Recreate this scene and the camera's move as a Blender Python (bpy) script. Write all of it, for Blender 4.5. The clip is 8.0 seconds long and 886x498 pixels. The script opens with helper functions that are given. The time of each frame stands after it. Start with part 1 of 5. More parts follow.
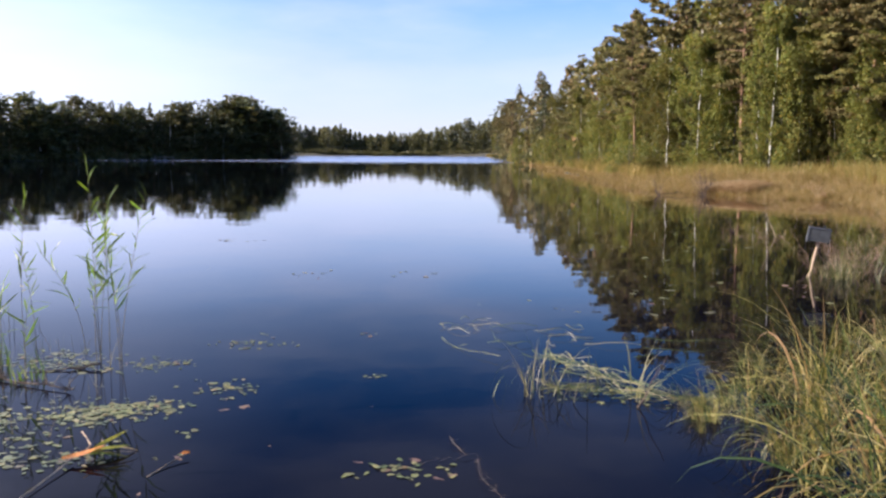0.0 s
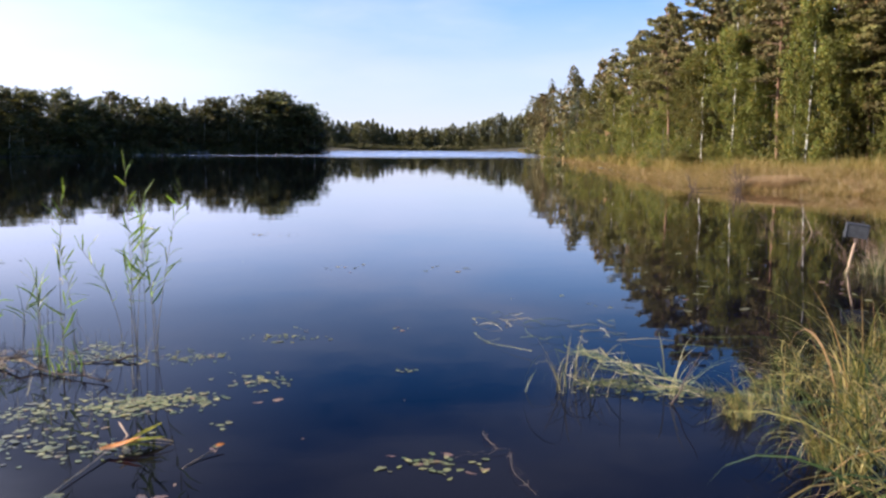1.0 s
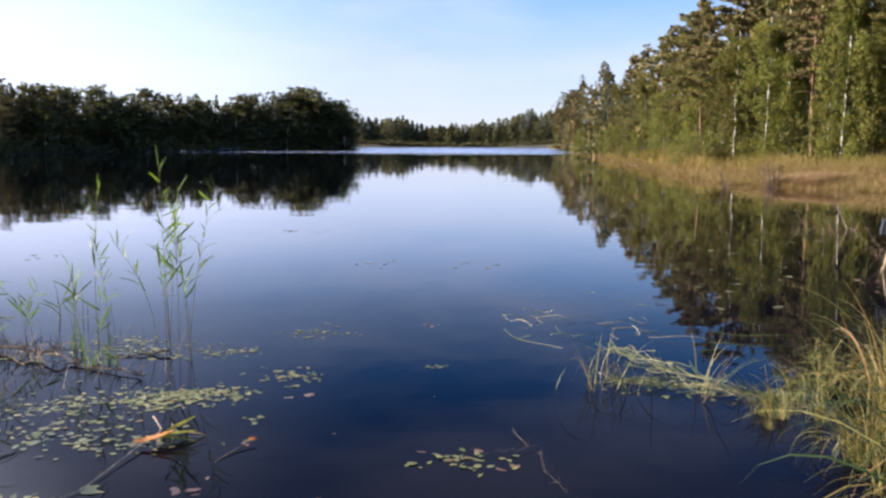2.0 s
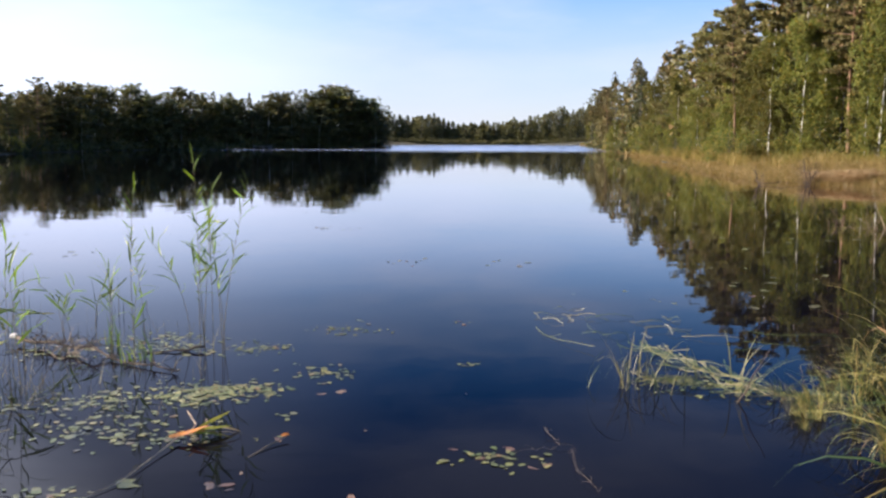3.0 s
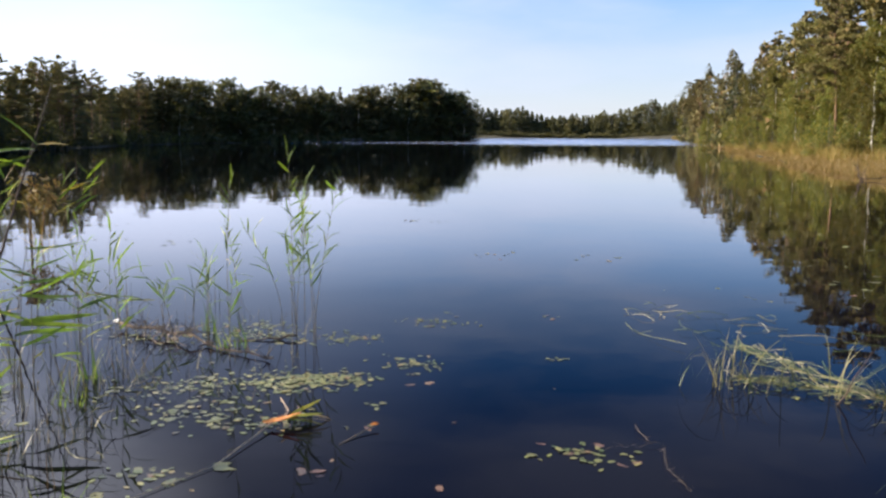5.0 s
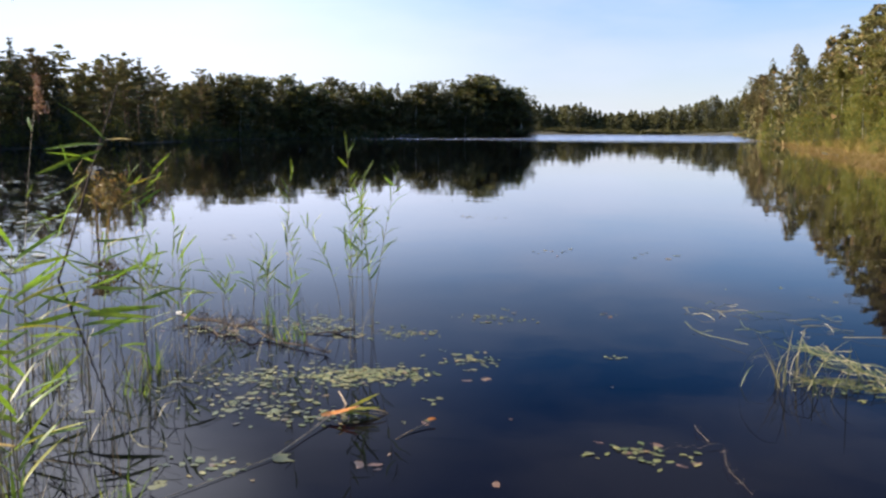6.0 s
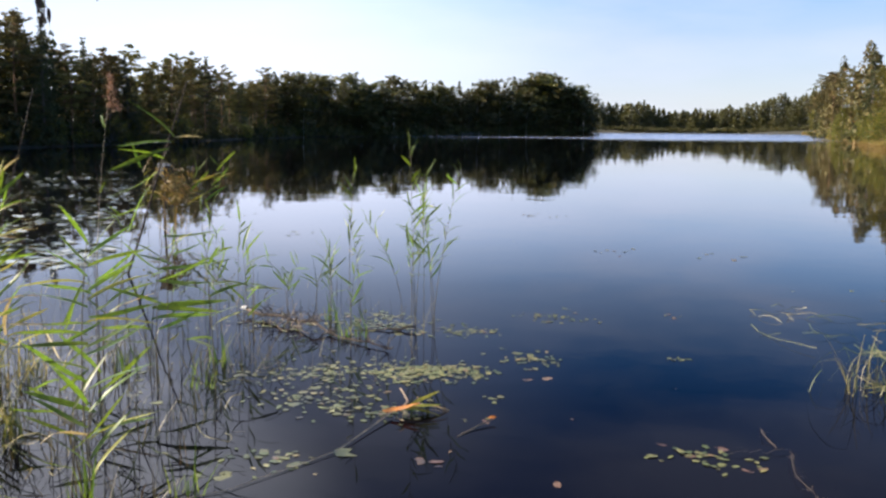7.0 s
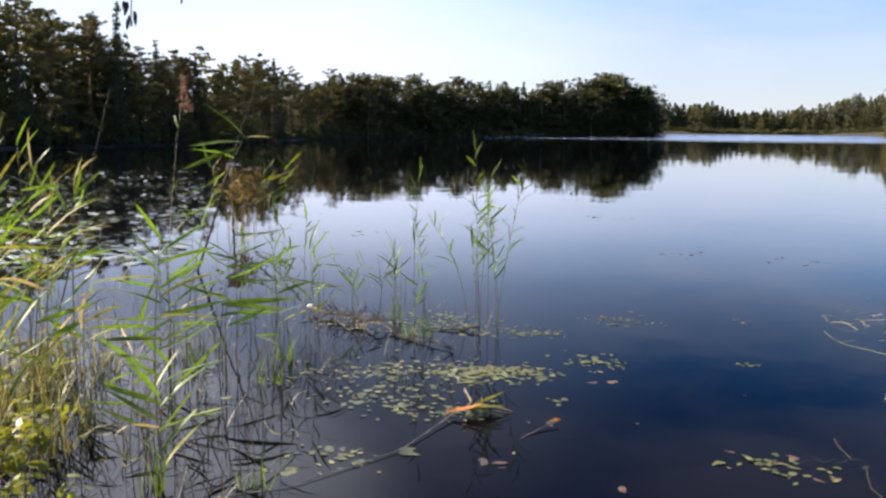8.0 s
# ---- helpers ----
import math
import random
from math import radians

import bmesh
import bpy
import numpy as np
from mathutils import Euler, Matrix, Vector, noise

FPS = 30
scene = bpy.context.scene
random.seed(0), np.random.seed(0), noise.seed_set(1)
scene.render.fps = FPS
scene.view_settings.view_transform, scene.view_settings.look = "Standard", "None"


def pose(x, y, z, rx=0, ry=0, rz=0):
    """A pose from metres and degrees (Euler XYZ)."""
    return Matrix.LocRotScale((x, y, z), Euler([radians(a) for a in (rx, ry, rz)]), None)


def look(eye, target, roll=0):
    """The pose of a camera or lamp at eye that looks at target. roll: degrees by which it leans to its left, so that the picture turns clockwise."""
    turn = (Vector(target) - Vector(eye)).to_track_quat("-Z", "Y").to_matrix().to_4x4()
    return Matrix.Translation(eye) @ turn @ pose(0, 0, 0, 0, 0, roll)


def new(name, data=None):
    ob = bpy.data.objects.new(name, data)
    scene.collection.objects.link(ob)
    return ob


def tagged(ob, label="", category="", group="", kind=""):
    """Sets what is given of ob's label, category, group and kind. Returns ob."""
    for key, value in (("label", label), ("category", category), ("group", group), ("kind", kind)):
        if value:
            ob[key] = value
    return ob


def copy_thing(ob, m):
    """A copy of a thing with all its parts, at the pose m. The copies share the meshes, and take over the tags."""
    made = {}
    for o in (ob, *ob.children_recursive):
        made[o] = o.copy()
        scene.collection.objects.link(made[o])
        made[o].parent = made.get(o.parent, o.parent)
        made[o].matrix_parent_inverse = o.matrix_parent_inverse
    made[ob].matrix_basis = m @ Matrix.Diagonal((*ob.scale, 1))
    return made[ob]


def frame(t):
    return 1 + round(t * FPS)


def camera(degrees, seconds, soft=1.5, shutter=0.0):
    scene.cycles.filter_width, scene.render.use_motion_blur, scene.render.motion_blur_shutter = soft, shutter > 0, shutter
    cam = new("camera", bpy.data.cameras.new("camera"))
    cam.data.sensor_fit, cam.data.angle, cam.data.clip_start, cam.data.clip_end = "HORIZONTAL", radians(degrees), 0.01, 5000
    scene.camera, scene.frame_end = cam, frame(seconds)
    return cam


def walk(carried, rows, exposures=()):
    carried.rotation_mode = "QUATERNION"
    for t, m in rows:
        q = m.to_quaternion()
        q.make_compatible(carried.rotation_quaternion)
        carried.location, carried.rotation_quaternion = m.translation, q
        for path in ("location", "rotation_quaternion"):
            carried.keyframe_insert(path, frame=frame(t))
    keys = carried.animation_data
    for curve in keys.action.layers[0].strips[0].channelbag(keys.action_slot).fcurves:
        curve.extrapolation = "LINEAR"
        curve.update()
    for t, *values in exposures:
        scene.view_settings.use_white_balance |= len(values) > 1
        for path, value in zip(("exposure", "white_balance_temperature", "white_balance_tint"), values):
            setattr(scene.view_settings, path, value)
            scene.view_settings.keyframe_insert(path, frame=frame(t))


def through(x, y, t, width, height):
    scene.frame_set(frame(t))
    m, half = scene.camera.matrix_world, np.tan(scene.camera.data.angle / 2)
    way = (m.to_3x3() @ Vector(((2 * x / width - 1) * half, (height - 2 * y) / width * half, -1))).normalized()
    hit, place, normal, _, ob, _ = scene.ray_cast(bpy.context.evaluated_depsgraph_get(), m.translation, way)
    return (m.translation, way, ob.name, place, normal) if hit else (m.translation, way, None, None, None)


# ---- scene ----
cam = camera(51.54, 8.0, soft=2.6)
PATH = [
    (0.0, -0.001, 0.000, 2.000, 84.01, -0.21, 0.18),
    (0.5, -0.006, -0.001, 2.000, 83.84, -0.22, 1.17),
    (1.0, -0.010, -0.001, 2.000, 83.68, -0.19, 2.16),
    (1.5, -0.015, -0.002, 1.999, 83.55, -0.18, 3.09),
    (3.0, -0.028, -0.004, 1.999, 83.31, -0.08, 5.94),
    (3.5, -0.033, -0.005, 1.999, 83.23, -0.06, 7.06),
    (4.0, -0.040, -0.007, 1.998, 83.14, -0.07, 8.40),
    (4.5, -0.046, -0.009, 1.998, 83.02, -0.12, 9.81),
    (6.0, -0.069, -0.016, 1.997, 82.63, -0.25, 14.92),
    (6.5, -0.078, -0.019, 1.996, 82.55, -0.30, 16.75),
    (7.0, -0.086, -0.023, 1.996, 82.50, -0.35, 18.70),
    (7.5, -0.094, -0.027, 1.996, 82.48, -0.40, 20.62),
    (8.0, -0.103, -0.032, 1.995, 82.52, -0.43, 22.65),
]
walk(cam, [(row[0], pose(*row[1:])) for row in PATH], [(0.0, 1.30, 5650, 20), (4.0, 1.23, 5900, 14), (8.0, 1.21, 6000, 13)])

# ---------------------------------------------------------------- light
SUN_AZ, SUN_EL = 99.0, 26.0      # degrees to the left of +y, and above the horizon
world = bpy.data.worlds.new("sky")
scene.world = world
world.use_nodes = True
wn, wl = world.node_tree.nodes, world.node_tree.links
wn.clear()
sky = wn.new("ShaderNodeTexSky")
sky.sky_type = "NISHITA"
sky.sun_disc = False
sky.sun_elevation, sky.sun_rotation = radians(SUN_EL), radians(-SUN_AZ)
sky.air_density, sky.dust_density, sky.ozone_density = 1.0, 0.3, 1.5
place = wn.new("ShaderNodeTexCoord")
squash = wn.new("ShaderNodeMapping")
squash.inputs["Scale"].default_value = (1.0, 1.0, 4.0)
squash.inputs["Rotation"].default_value = (0.25, 0.1, 0.6)
cloud = wn.new("ShaderNodeTexNoise")
cloud.inputs["Scale"].default_value, cloud.inputs["Detail"].default_value, cloud.inputs["Roughness"].default_value = 2.1, 6.0, 0.55
veil = wn.new("ShaderNodeValToRGB")
veil.color_ramp.elements[0].position, veil.color_ramp.elements[0].color = 0.45, (0, 0, 0, 1)
veil.color_ramp.elements[1].position, veil.color_ramp.elements[1].color = 0.66, (0.5, 0.5, 0.5, 1)
blend = wn.new("ShaderNodeMix")
blend.data_type = "RGBA"
airlight = wn.new("ShaderNodeValToRGB")        # white at the horizon, pale blue above it
airlight.color_ramp.elements[0].position, airlight.color_ramp.elements[0].color = 0.03, (6.5, 6.7, 7.3, 1)
airlight.color_ramp.elements[1].position, airlight.color_ramp.elements[1].color = 0.165, (3.4, 5.4, 8.3, 1)
pale = airlight.color_ramp.elements.new(0.09)
pale.color = (5.3, 6.1, 7.4, 1)
back = wn.new("ShaderNodeBackground")
back.inputs["Strength"].default_value = 0.057
out = wn.new("ShaderNodeOutputWorld")
wl.new(place.outputs["Generated"], squash.inputs["Vector"])
wl.new(squash.outputs["Vector"], cloud.inputs["Vector"])
wl.new(cloud.outputs["Fac"], veil.inputs["Fac"])
# thin haze whitens the sky towards the horizon
sepz = wn.new("ShaderNodeSeparateXYZ")
low = wn.new("ShaderNodeMapRange")
low.interpolation_type = "SMOOTHSTEP"
low.inputs["From Min"].default_value, low.inputs["From Max"].default_value = 0.10, 0.27
low.inputs["To Min"].default_value, low.inputs["To Max"].default_value = 0.74, 0.0
wl.new(place.outputs["Generated"], sepz.inputs["Vector"])
wl.new(sepz.outputs["Z"], low.inputs["Value"])
wl.new(sepz.outputs["Z"], airlight.inputs["Fac"])
wl.new(airlight.outputs["Color"], blend.inputs["B"])
wl.new(low.outputs["Result"], blend.inputs["Factor"])
thin = wn.new("ShaderNodeMix")                 # thin white cloud
thin.data_type = "RGBA"
thin.inputs["B"].default_value = (6.6, 6.8, 7.6, 1)
wl.new(veil.outputs["Color"], thin.inputs["Factor"])
# and a bank of thin bright cloud hangs in the west
BANK_AZ, BANK_EL = 46.0, 33.0
bankward = wn.new("ShaderNodeVectorMath")
bankward.operation = "DOT_PRODUCT"
bankward.inputs[1].default_value = (-math.sin(radians(BANK_AZ)) * math.cos(radians(BANK_EL)), math.cos(radians(BANK_AZ)) * math.cos(radians(BANK_EL)), math.sin(radians(BANK_EL)))
glow = wn.new("ShaderNodeMapRange")
glow.interpolation_type = "SMOOTHSTEP"
glow.inputs["From Min"].default_value, glow.inputs["From Max"].default_value = 0.918, 0.975
glow.inputs["To Min"].default_value, glow.inputs["To Max"].default_value = 0.0, 1.0
wl.new(place.outputs["Generated"], bankward.inputs[0])
wl.new(bankward.outputs["Value"], glow.inputs["Value"])
bright = wn.new("ShaderNodeMix")
bright.data_type = "RGBA"
bright.inputs["B"].default_value = (40.0, 40.0, 39.5, 1)
torn = wn.new("ShaderNodeMapRange")
torn.inputs["From Min"].default_value, torn.inputs["From Max"].default_value = 0.36, 0.62
torn.inputs["To Min"].default_value, torn.inputs["To Max"].default_value = 0.5, 1.0
wl.new(cloud.outputs["Fac"], torn.inputs["Value"])
thick = wn.new("ShaderNodeMath")
thick.operation = "MULTIPLY"
wl.new(glow.outputs["Result"], thick.inputs[0])
wl.new(torn.outputs["Result"], thick.inputs[1])
wl.new(thick.outputs[0], bright.inputs["Factor"])
wl.new(blend.outputs["Result"], thin.inputs["A"])
lobeward = wn.new("ShaderNodeVectorMath")         # added bright lobe low in the west, off the sun, for the water's reflection
lobeward.operation = "DOT_PRODUCT"
lobeward.inputs[1].default_value = (-math.sin(radians(44)) * math.cos(radians(9)), math.cos(radians(44)) * math.cos(radians(9)), math.sin(radians(9)))
spread = wn.new("ShaderNodeMapRange")
spread.interpolation_type = "SMOOTHSTEP"
spread.inputs["From Min"].default_value, spread.inputs["From Max"].default_value = 0.80, 0.985
spread.inputs["To Min"].default_value, spread.inputs["To Max"].default_value = 0.0, 0.50
wl.new(place.outputs["Generated"], lobeward.inputs[0])
wl.new(lobeward.outputs["Value"], spread.inputs["Value"])
hazy = wn.new("ShaderNodeMix")
hazy.data_type = "RGBA"
hazy.inputs["B"].default_value = (10.5, 10.8, 11.5, 1)
wl.new(spread.outputs["Result"], hazy.inputs["Factor"])
wl.new(thin.outputs["Result"], hazy.inputs["A"])
wl.new(hazy.outputs["Result"], bright.inputs["A"])
vivid = wn.new("ShaderNodeHueSaturation")
vivid.inputs["Saturation"].default_value, vivid.inputs["Value"].default_value = 1.62, 1.0
vivid.inputs["Hue"].default_value = 0.514
wl.new(sky.outputs["Color"], vivid.inputs["Color"])
wl.new(vivid.outputs["Color"], blend.inputs["A"])
wl.new(bright.outputs["Result"], back.inputs["Color"])
wl.new(back.outputs["Background"], out.inputs["Surface"])

sun = new("sun", bpy.data.lights.new("sun", "SUN"))
sun.data.energy, sun.data.angle, sun.data.color = 5.0, radians(0.53), (1.0, 0.85, 0.60)
a, e = radians(SUN_AZ), radians(SUN_EL)
sun.matrix_world = look((-math.sin(a) * math.cos(e) * 80, math.cos(a) * math.cos(e) * 80, math.sin(e) * 80), (0, 0, 0))


# ---------------------------------------------------------------- materials
def material(name):
    m = bpy.data.materials.new(name)
    m.use_nodes = True
    n, l = m.node_tree.nodes, m.node_tree.links
    return m, n, l, n["Principled BSDF"]


def ramp(n, stops):
    r = n.new("ShaderNodeValToRGB")
    e = r.color_ramp.elements
    while len(e) < len(stops):
        e.new(0.5)
    for k, (p, c) in enumerate(stops):
        e[k].position, e[k].color = p, (*c, 1)
    return r


def leafy(name, stops, rough=0.55, through=0.35, warm=(1.25, 1.15, 0.55), per_object=0.3, grain=0.0):
    """Foliage: each leaf takes its own colour, each plant a shift of its own, and light shines through."""
    m, n, l, b = material(name)
    geo, info = n.new("ShaderNodeNewGeometry"), n.new("ShaderNodeObjectInfo")
    r = ramp(n, stops)
    l.new(geo.outputs["Random Per Island"], r.inputs["Fac"])
    hsv = n.new("ShaderNodeHueSaturation")
    mr = n.new("ShaderNodeMapRange")
    mr.inputs["To Min"].default_value, mr.inputs["To Max"].default_value = 1 - per_object, 1 + per_object
    l.new(info.outputs["Random"], mr.inputs["Value"])
    l.new(mr.outputs["Result"], hsv.inputs["Value"])
    hue = n.new("ShaderNodeMapRange")
    hue.inputs["To Min"].default_value, hue.inputs["To Max"].default_value = 0.5 - per_object * 0.06, 0.5 + per_object * 0.05
    l.new(info.outputs["Random"], hue.inputs["Value"])
    l.new(hue.outputs["Result"], hsv.inputs["Hue"])
    l.new(r.outputs["Color"], hsv.inputs["Color"])
    col = hsv.outputs["Color"]
    if grain:
        nz = n.new("ShaderNodeTexNoise")
        nz.inputs["Scale"].default_value, nz.inputs["Detail"].default_value = grain, 4
        tc = n.new("ShaderNodeTexCoord")
        l.new(tc.outputs["Object"], nz.inputs["Vector"])
        k = ramp(n, [(0.3, (0.72, 0.68, 0.62)), (0.7, (1.3, 1.28, 1.2))])
        l.new(nz.outputs["Fac"], k.inputs["Fac"])
        mul = n.new("ShaderNodeMix")
        mul.data_type, mul.blend_type = "RGBA", "MULTIPLY"
        mul.inputs["Factor"].default_value = 1.0
        l.new(col, mul.inputs["A"])
        l.new(k.outputs["Color"], mul.inputs["B"])
        col = mul.outputs["Result"]
    l.new(col, b.inputs["Base Color"])
    b.inputs["Roughness"].default_value = rough
    b.inputs["Specular IOR Level"].default_value = 0.35
    if through:
        tint = n.new("ShaderNodeMix")
        tint.data_type, tint.blend_type = "RGBA", "MULTIPLY"
        tint.inputs["Factor"].default_value = 1.0
        tint.inputs["B"].default_value = (*warm, 1)
        l.new(col, tint.inputs["A"])
        tr, mix = n.new("ShaderNodeBsdfTranslucent"), n.new("ShaderNodeMixShader")
        l.new(tint.outputs["Result"], tr.inputs["Color"])
        mix.inputs["Fac"].default_value = through
        l.new(b.outputs["BSDF"], mix.inputs[1])
        l.new(tr.outputs["BSDF"], mix.inputs[2])
        l.new(mix.outputs["Shader"], n["Material Output"].inputs["Surface"])
    return m


def mottled(name, stops, scale, rough=0.8, bump=0.3, detail=6, stretch=(1, 1, 1), dist=0.02):
    """A solid surface with two sizes of mottling and fine relief."""
    m, n, l, b = material(name)
    tc, mp = n.new("ShaderNodeTexCoord"), n.new("ShaderNodeMapping")
    mp.inputs["Scale"].default_value = stretch
    l.new(tc.outputs["Object"], mp.inputs["Vector"])
    n1, n2 = n.new("ShaderNodeTexNoise"), n.new("ShaderNodeTexNoise")
    n1.inputs["Scale"].default_value, n1.inputs["Detail"].default_value = scale, detail
    n2.inputs["Scale"].default_value, n2.inputs["Detail"].default_value = scale * 7, 4
    for k in (n1, n2):
        l.new(mp.outputs["Vector"], k.inputs["Vector"])
    add = n.new("ShaderNodeMath")
    add.operation = "MULTIPLY_ADD"
    add.inputs[1].default_value = 0.35
    sub = n.new("ShaderNodeMath")
    sub.operation, sub.inputs[1].default_value = "SUBTRACT", 0.175
    l.new(n2.outputs["Fac"], add.inputs[0])
    l.new(n1.outputs["Fac"], add.inputs[2])
    l.new(add.outputs[0], sub.inputs[0])
    r = ramp(n, stops)
    l.new(sub.outputs[0], r.inputs["Fac"])
    l.new(r.outputs["Color"], b.inputs["Base Color"])
    b.inputs["Roughness"].default_value = rough
    bp = n.new("ShaderNodeBump")
    bp.inputs["Strength"].default_value, bp.inputs["Distance"].default_value = bump, dist
    l.new(sub.outputs[0], bp.inputs["Height"])
    l.new(bp.outputs["Normal"], b.inputs["Normal"])
    return m


def lake_water():
    """Dark, clear peat water: a mirror at a low angle, near black from above; wind ruffles the far reaches."""
    m, n, l, b = material("lake_water")
    geo = n.new("ShaderNodeNewGeometry")
    n.remove(b)
    deep, gloss, mixed = n.new("ShaderNodeBsdfDiffuse"), n.new("ShaderNodeBsdfGlossy"), n.new("ShaderNodeMixShader")
    deep.inputs["Color"].default_value = (0.0027, 0.0027, 0.0058, 1)
    gloss.inputs["Color"].default_value = (0.96, 0.95, 1.0, 1)
    # how much it mirrors, by the slant of the view: as seen through a polarising filter, little from above and nearly all at a low angle
    facing = n.new("ShaderNodeLayerWeight")
    facing.inputs["Blend"].default_value = 0.5
    share = ramp(n, [(k, (v,) * 3) for k, v in ((0.0, 0.02), (0.60, 0.029), (0.66, 0.045), (0.71, 0.076), (0.76, 0.14), (0.80, 0.19), (0.83, 0.26), (0.865, 0.43), (0.895, 0.61), (0.95, 0.90), (1.0, 1.0))])
    l.new(facing.outputs["Facing"], share.inputs["Fac"])
    l.new(share.outputs["Color"], mixed.inputs["Fac"])
    l.new(deep.outputs["BSDF"], mixed.inputs[1])
    l.new(gloss.outputs["BSDF"], mixed.inputs[2])
    l.new(mixed.outputs["Shader"], n["Material Output"].inputs["Surface"])
    sep = n.new("ShaderNodeSeparateXYZ")
    l.new(geo.outputs["Position"], sep.inputs["Vector"])
    # ruffled reaches: long bands lying across the lake
    mp = n.new("ShaderNodeMapping")
    mp.inputs["Scale"].default_value = (0.006, 0.045, 1)
    l.new(geo.outputs["Position"], mp.inputs["Vector"])
    nz = n.new("ShaderNodeTexNoise")
    nz.inputs["Scale"].default_value, nz.inputs["Detail"].default_value = 1.0, 3
    l.new(mp.outputs["Vector"], nz.inputs["Vector"])
    wob = n.new("ShaderNodeMath")
    wob.operation, wob.inputs[1].default_value = "MULTIPLY_ADD", 70.0
    l.new(nz.outputs["Fac"], wob.inputs[0])
    l.new(sep.outputs["Y"], wob.inputs[2])
    band = n.new("ShaderNodeMapRange")
    band.inputs["From Min"].default_value, band.inputs["From Max"].default_value = 207.0, 222.0
    l.new(wob.outputs[0], band.inputs["Value"])
    rgh = n.new("ShaderNodeMapRange")
    rgh.inputs["To Min"].default_value, rgh.inputs["To Max"].default_value = 0.015, 0.22
    l.new(band.outputs["Result"], rgh.inputs["Value"])
    l.new(rgh.outputs["Result"], gloss.inputs["Roughness"])
    w1, w2 = n.new("ShaderNodeTexNoise"), n.new("ShaderNodeTexNoise")
    w1.inputs["Scale"].default_value, w1.inputs["Detail"].default_value = 1.1, 3
    w2.inputs["Scale"].default_value, w2.inputs["Detail"].default_value = 0.16, 2
    for k in (w1, w2):
        l.new(geo.outputs["Position"], k.inputs["Vector"])
    mix = n.new("ShaderNodeMath")
    mix.operation, mix.inputs[1].default_value = "MULTIPLY_ADD", 4.0
    l.new(w2.outputs["Fac"], mix.inputs[0])
    l.new(w1.outputs["Fac"], mix.inputs[2])
    bp = n.new("ShaderNodeBump")
    bp.inputs["Strength"].default_value, bp.inputs["Distance"].default_value = 1.0, 0.0024
    l.new(mix.outputs[0], bp.inputs["Height"])
    l.new(bp.outputs["Normal"], gloss.inputs["Normal"])
    return m


WATER = lake_water()
SOIL = mottled("peat_and_moss", [(0.3, (0.022, 0.018, 0.010)), (0.5, (0.045, 0.042, 0.018)), (0.7, (0.085, 0.07, 0.03))], 0.6, 0.95, 0.6)
PINE_BARK = mottled("pine_bark", [(0.3, (0.09, 0.06, 0.042)), (0.55, (0.25, 0.145, 0.085)), (0.75, (0.38, 0.235, 0.145))], 2.2, 0.9, 0.7, stretch=(1, 1, 0.3))
GREY_BARK = mottled("grey_bark", [(0.3, (0.07, 0.06, 0.05)), (0.6, (0.17, 0.15, 0.13)), (0.8, (0.26, 0.24, 0.21))], 3.0, 0.9, 0.6, stretch=(1, 1, 0.35))
BIRCH_BARK = mottled("birch_bark", [(0.34, (0.06, 0.05, 0.045)), (0.44, (0.62, 0.60, 0.55)), (0.7, (0.78, 0.76, 0.71))], 1.6, 0.7, 0.3, stretch=(1, 1, 1.6))
PINE_NEEDLES = leafy("pine_needles", [(0, (0.095, 0.095, 0.032)), (0.5, (0.16, 0.15, 0.050)), (0.88, (0.205, 0.175, 0.058)), (1, (0.27, 0.175, 0.065))], 0.7, 0.14, grain=0.55)
SPRUCE_NEEDLES = leafy("spruce_needles", [(0, (0.036, 0.048, 0.020)), (0.6, (0.062, 0.075, 0.028)), (1, (0.115, 0.112, 0.040))], 0.65, 0.10, grain=0.5)
BIRCH_LEAVES = leafy("birch_leaves", [(0, (0.085, 0.105, 0.022)), (0.6, (0.145, 0.155, 0.034)), (0.93, (0.20, 0.185, 0.045)), (1, (0.33, 0.22, 0.05))], 0.65, 0.4, grain=0.45)
SHRUB_LEAVES = leafy("shrub_leaves", [(0, (0.060, 0.080, 0.020)), (0.6, (0.130, 0.140, 0.035)), (1, (0.26, 0.20, 0.06))], 0.65, 0.5)
MEADOW = leafy("meadow_sedge", [(0, (0.18, 0.18, 0.045)), (0.4, (0.35, 0.275, 0.08)), (0.8, (0.45, 0.33, 0.13)), (1, (0.54, 0.43, 0.24))], 0.6, 0.35, (1.1, 1.0, 0.7))
MEADOW_REED = leafy("meadow_reed", [(0, (0.15, 0.15, 0.035)), (0.5, (0.27, 0.22, 0.055)), (1, (0.40, 0.28, 0.11))], 0.6, 0.35, (1.1, 1.0, 0.7))
BLEACHED = leafy("bleached_straw", [(0, (0.36, 0.24, 0.11)), (0.6, (0.47, 0.33, 0.18)), (1, (0.56, 0.45, 0.29))], 0.65, 0.25, (1.1, 1.0, 0.8))
# the shade on the backlit west shore is put into this darker leaf tone
WOOD_SHADED = leafy("far_wood_leaves", [(0, (0.042, 0.053, 0.019)), (0.55, (0.076, 0.083, 0.030)), (0.9, (0.118, 0.112, 0.039)), (1, (0.165, 0.125, 0.043))], 0.6, 0.22, grain=0.35)

# haze and sunlight on the far shore are mixed into these paler leaves
WOOD_HAZED = leafy("distant_wood_leaves", [(0, (0.075, 0.085, 0.032)), (0.55, (0.115, 0.12, 0.045)), (0.9, (0.15, 0.145, 0.055)), (1, (0.20, 0.16, 0.06))], 0.6, 0.3)


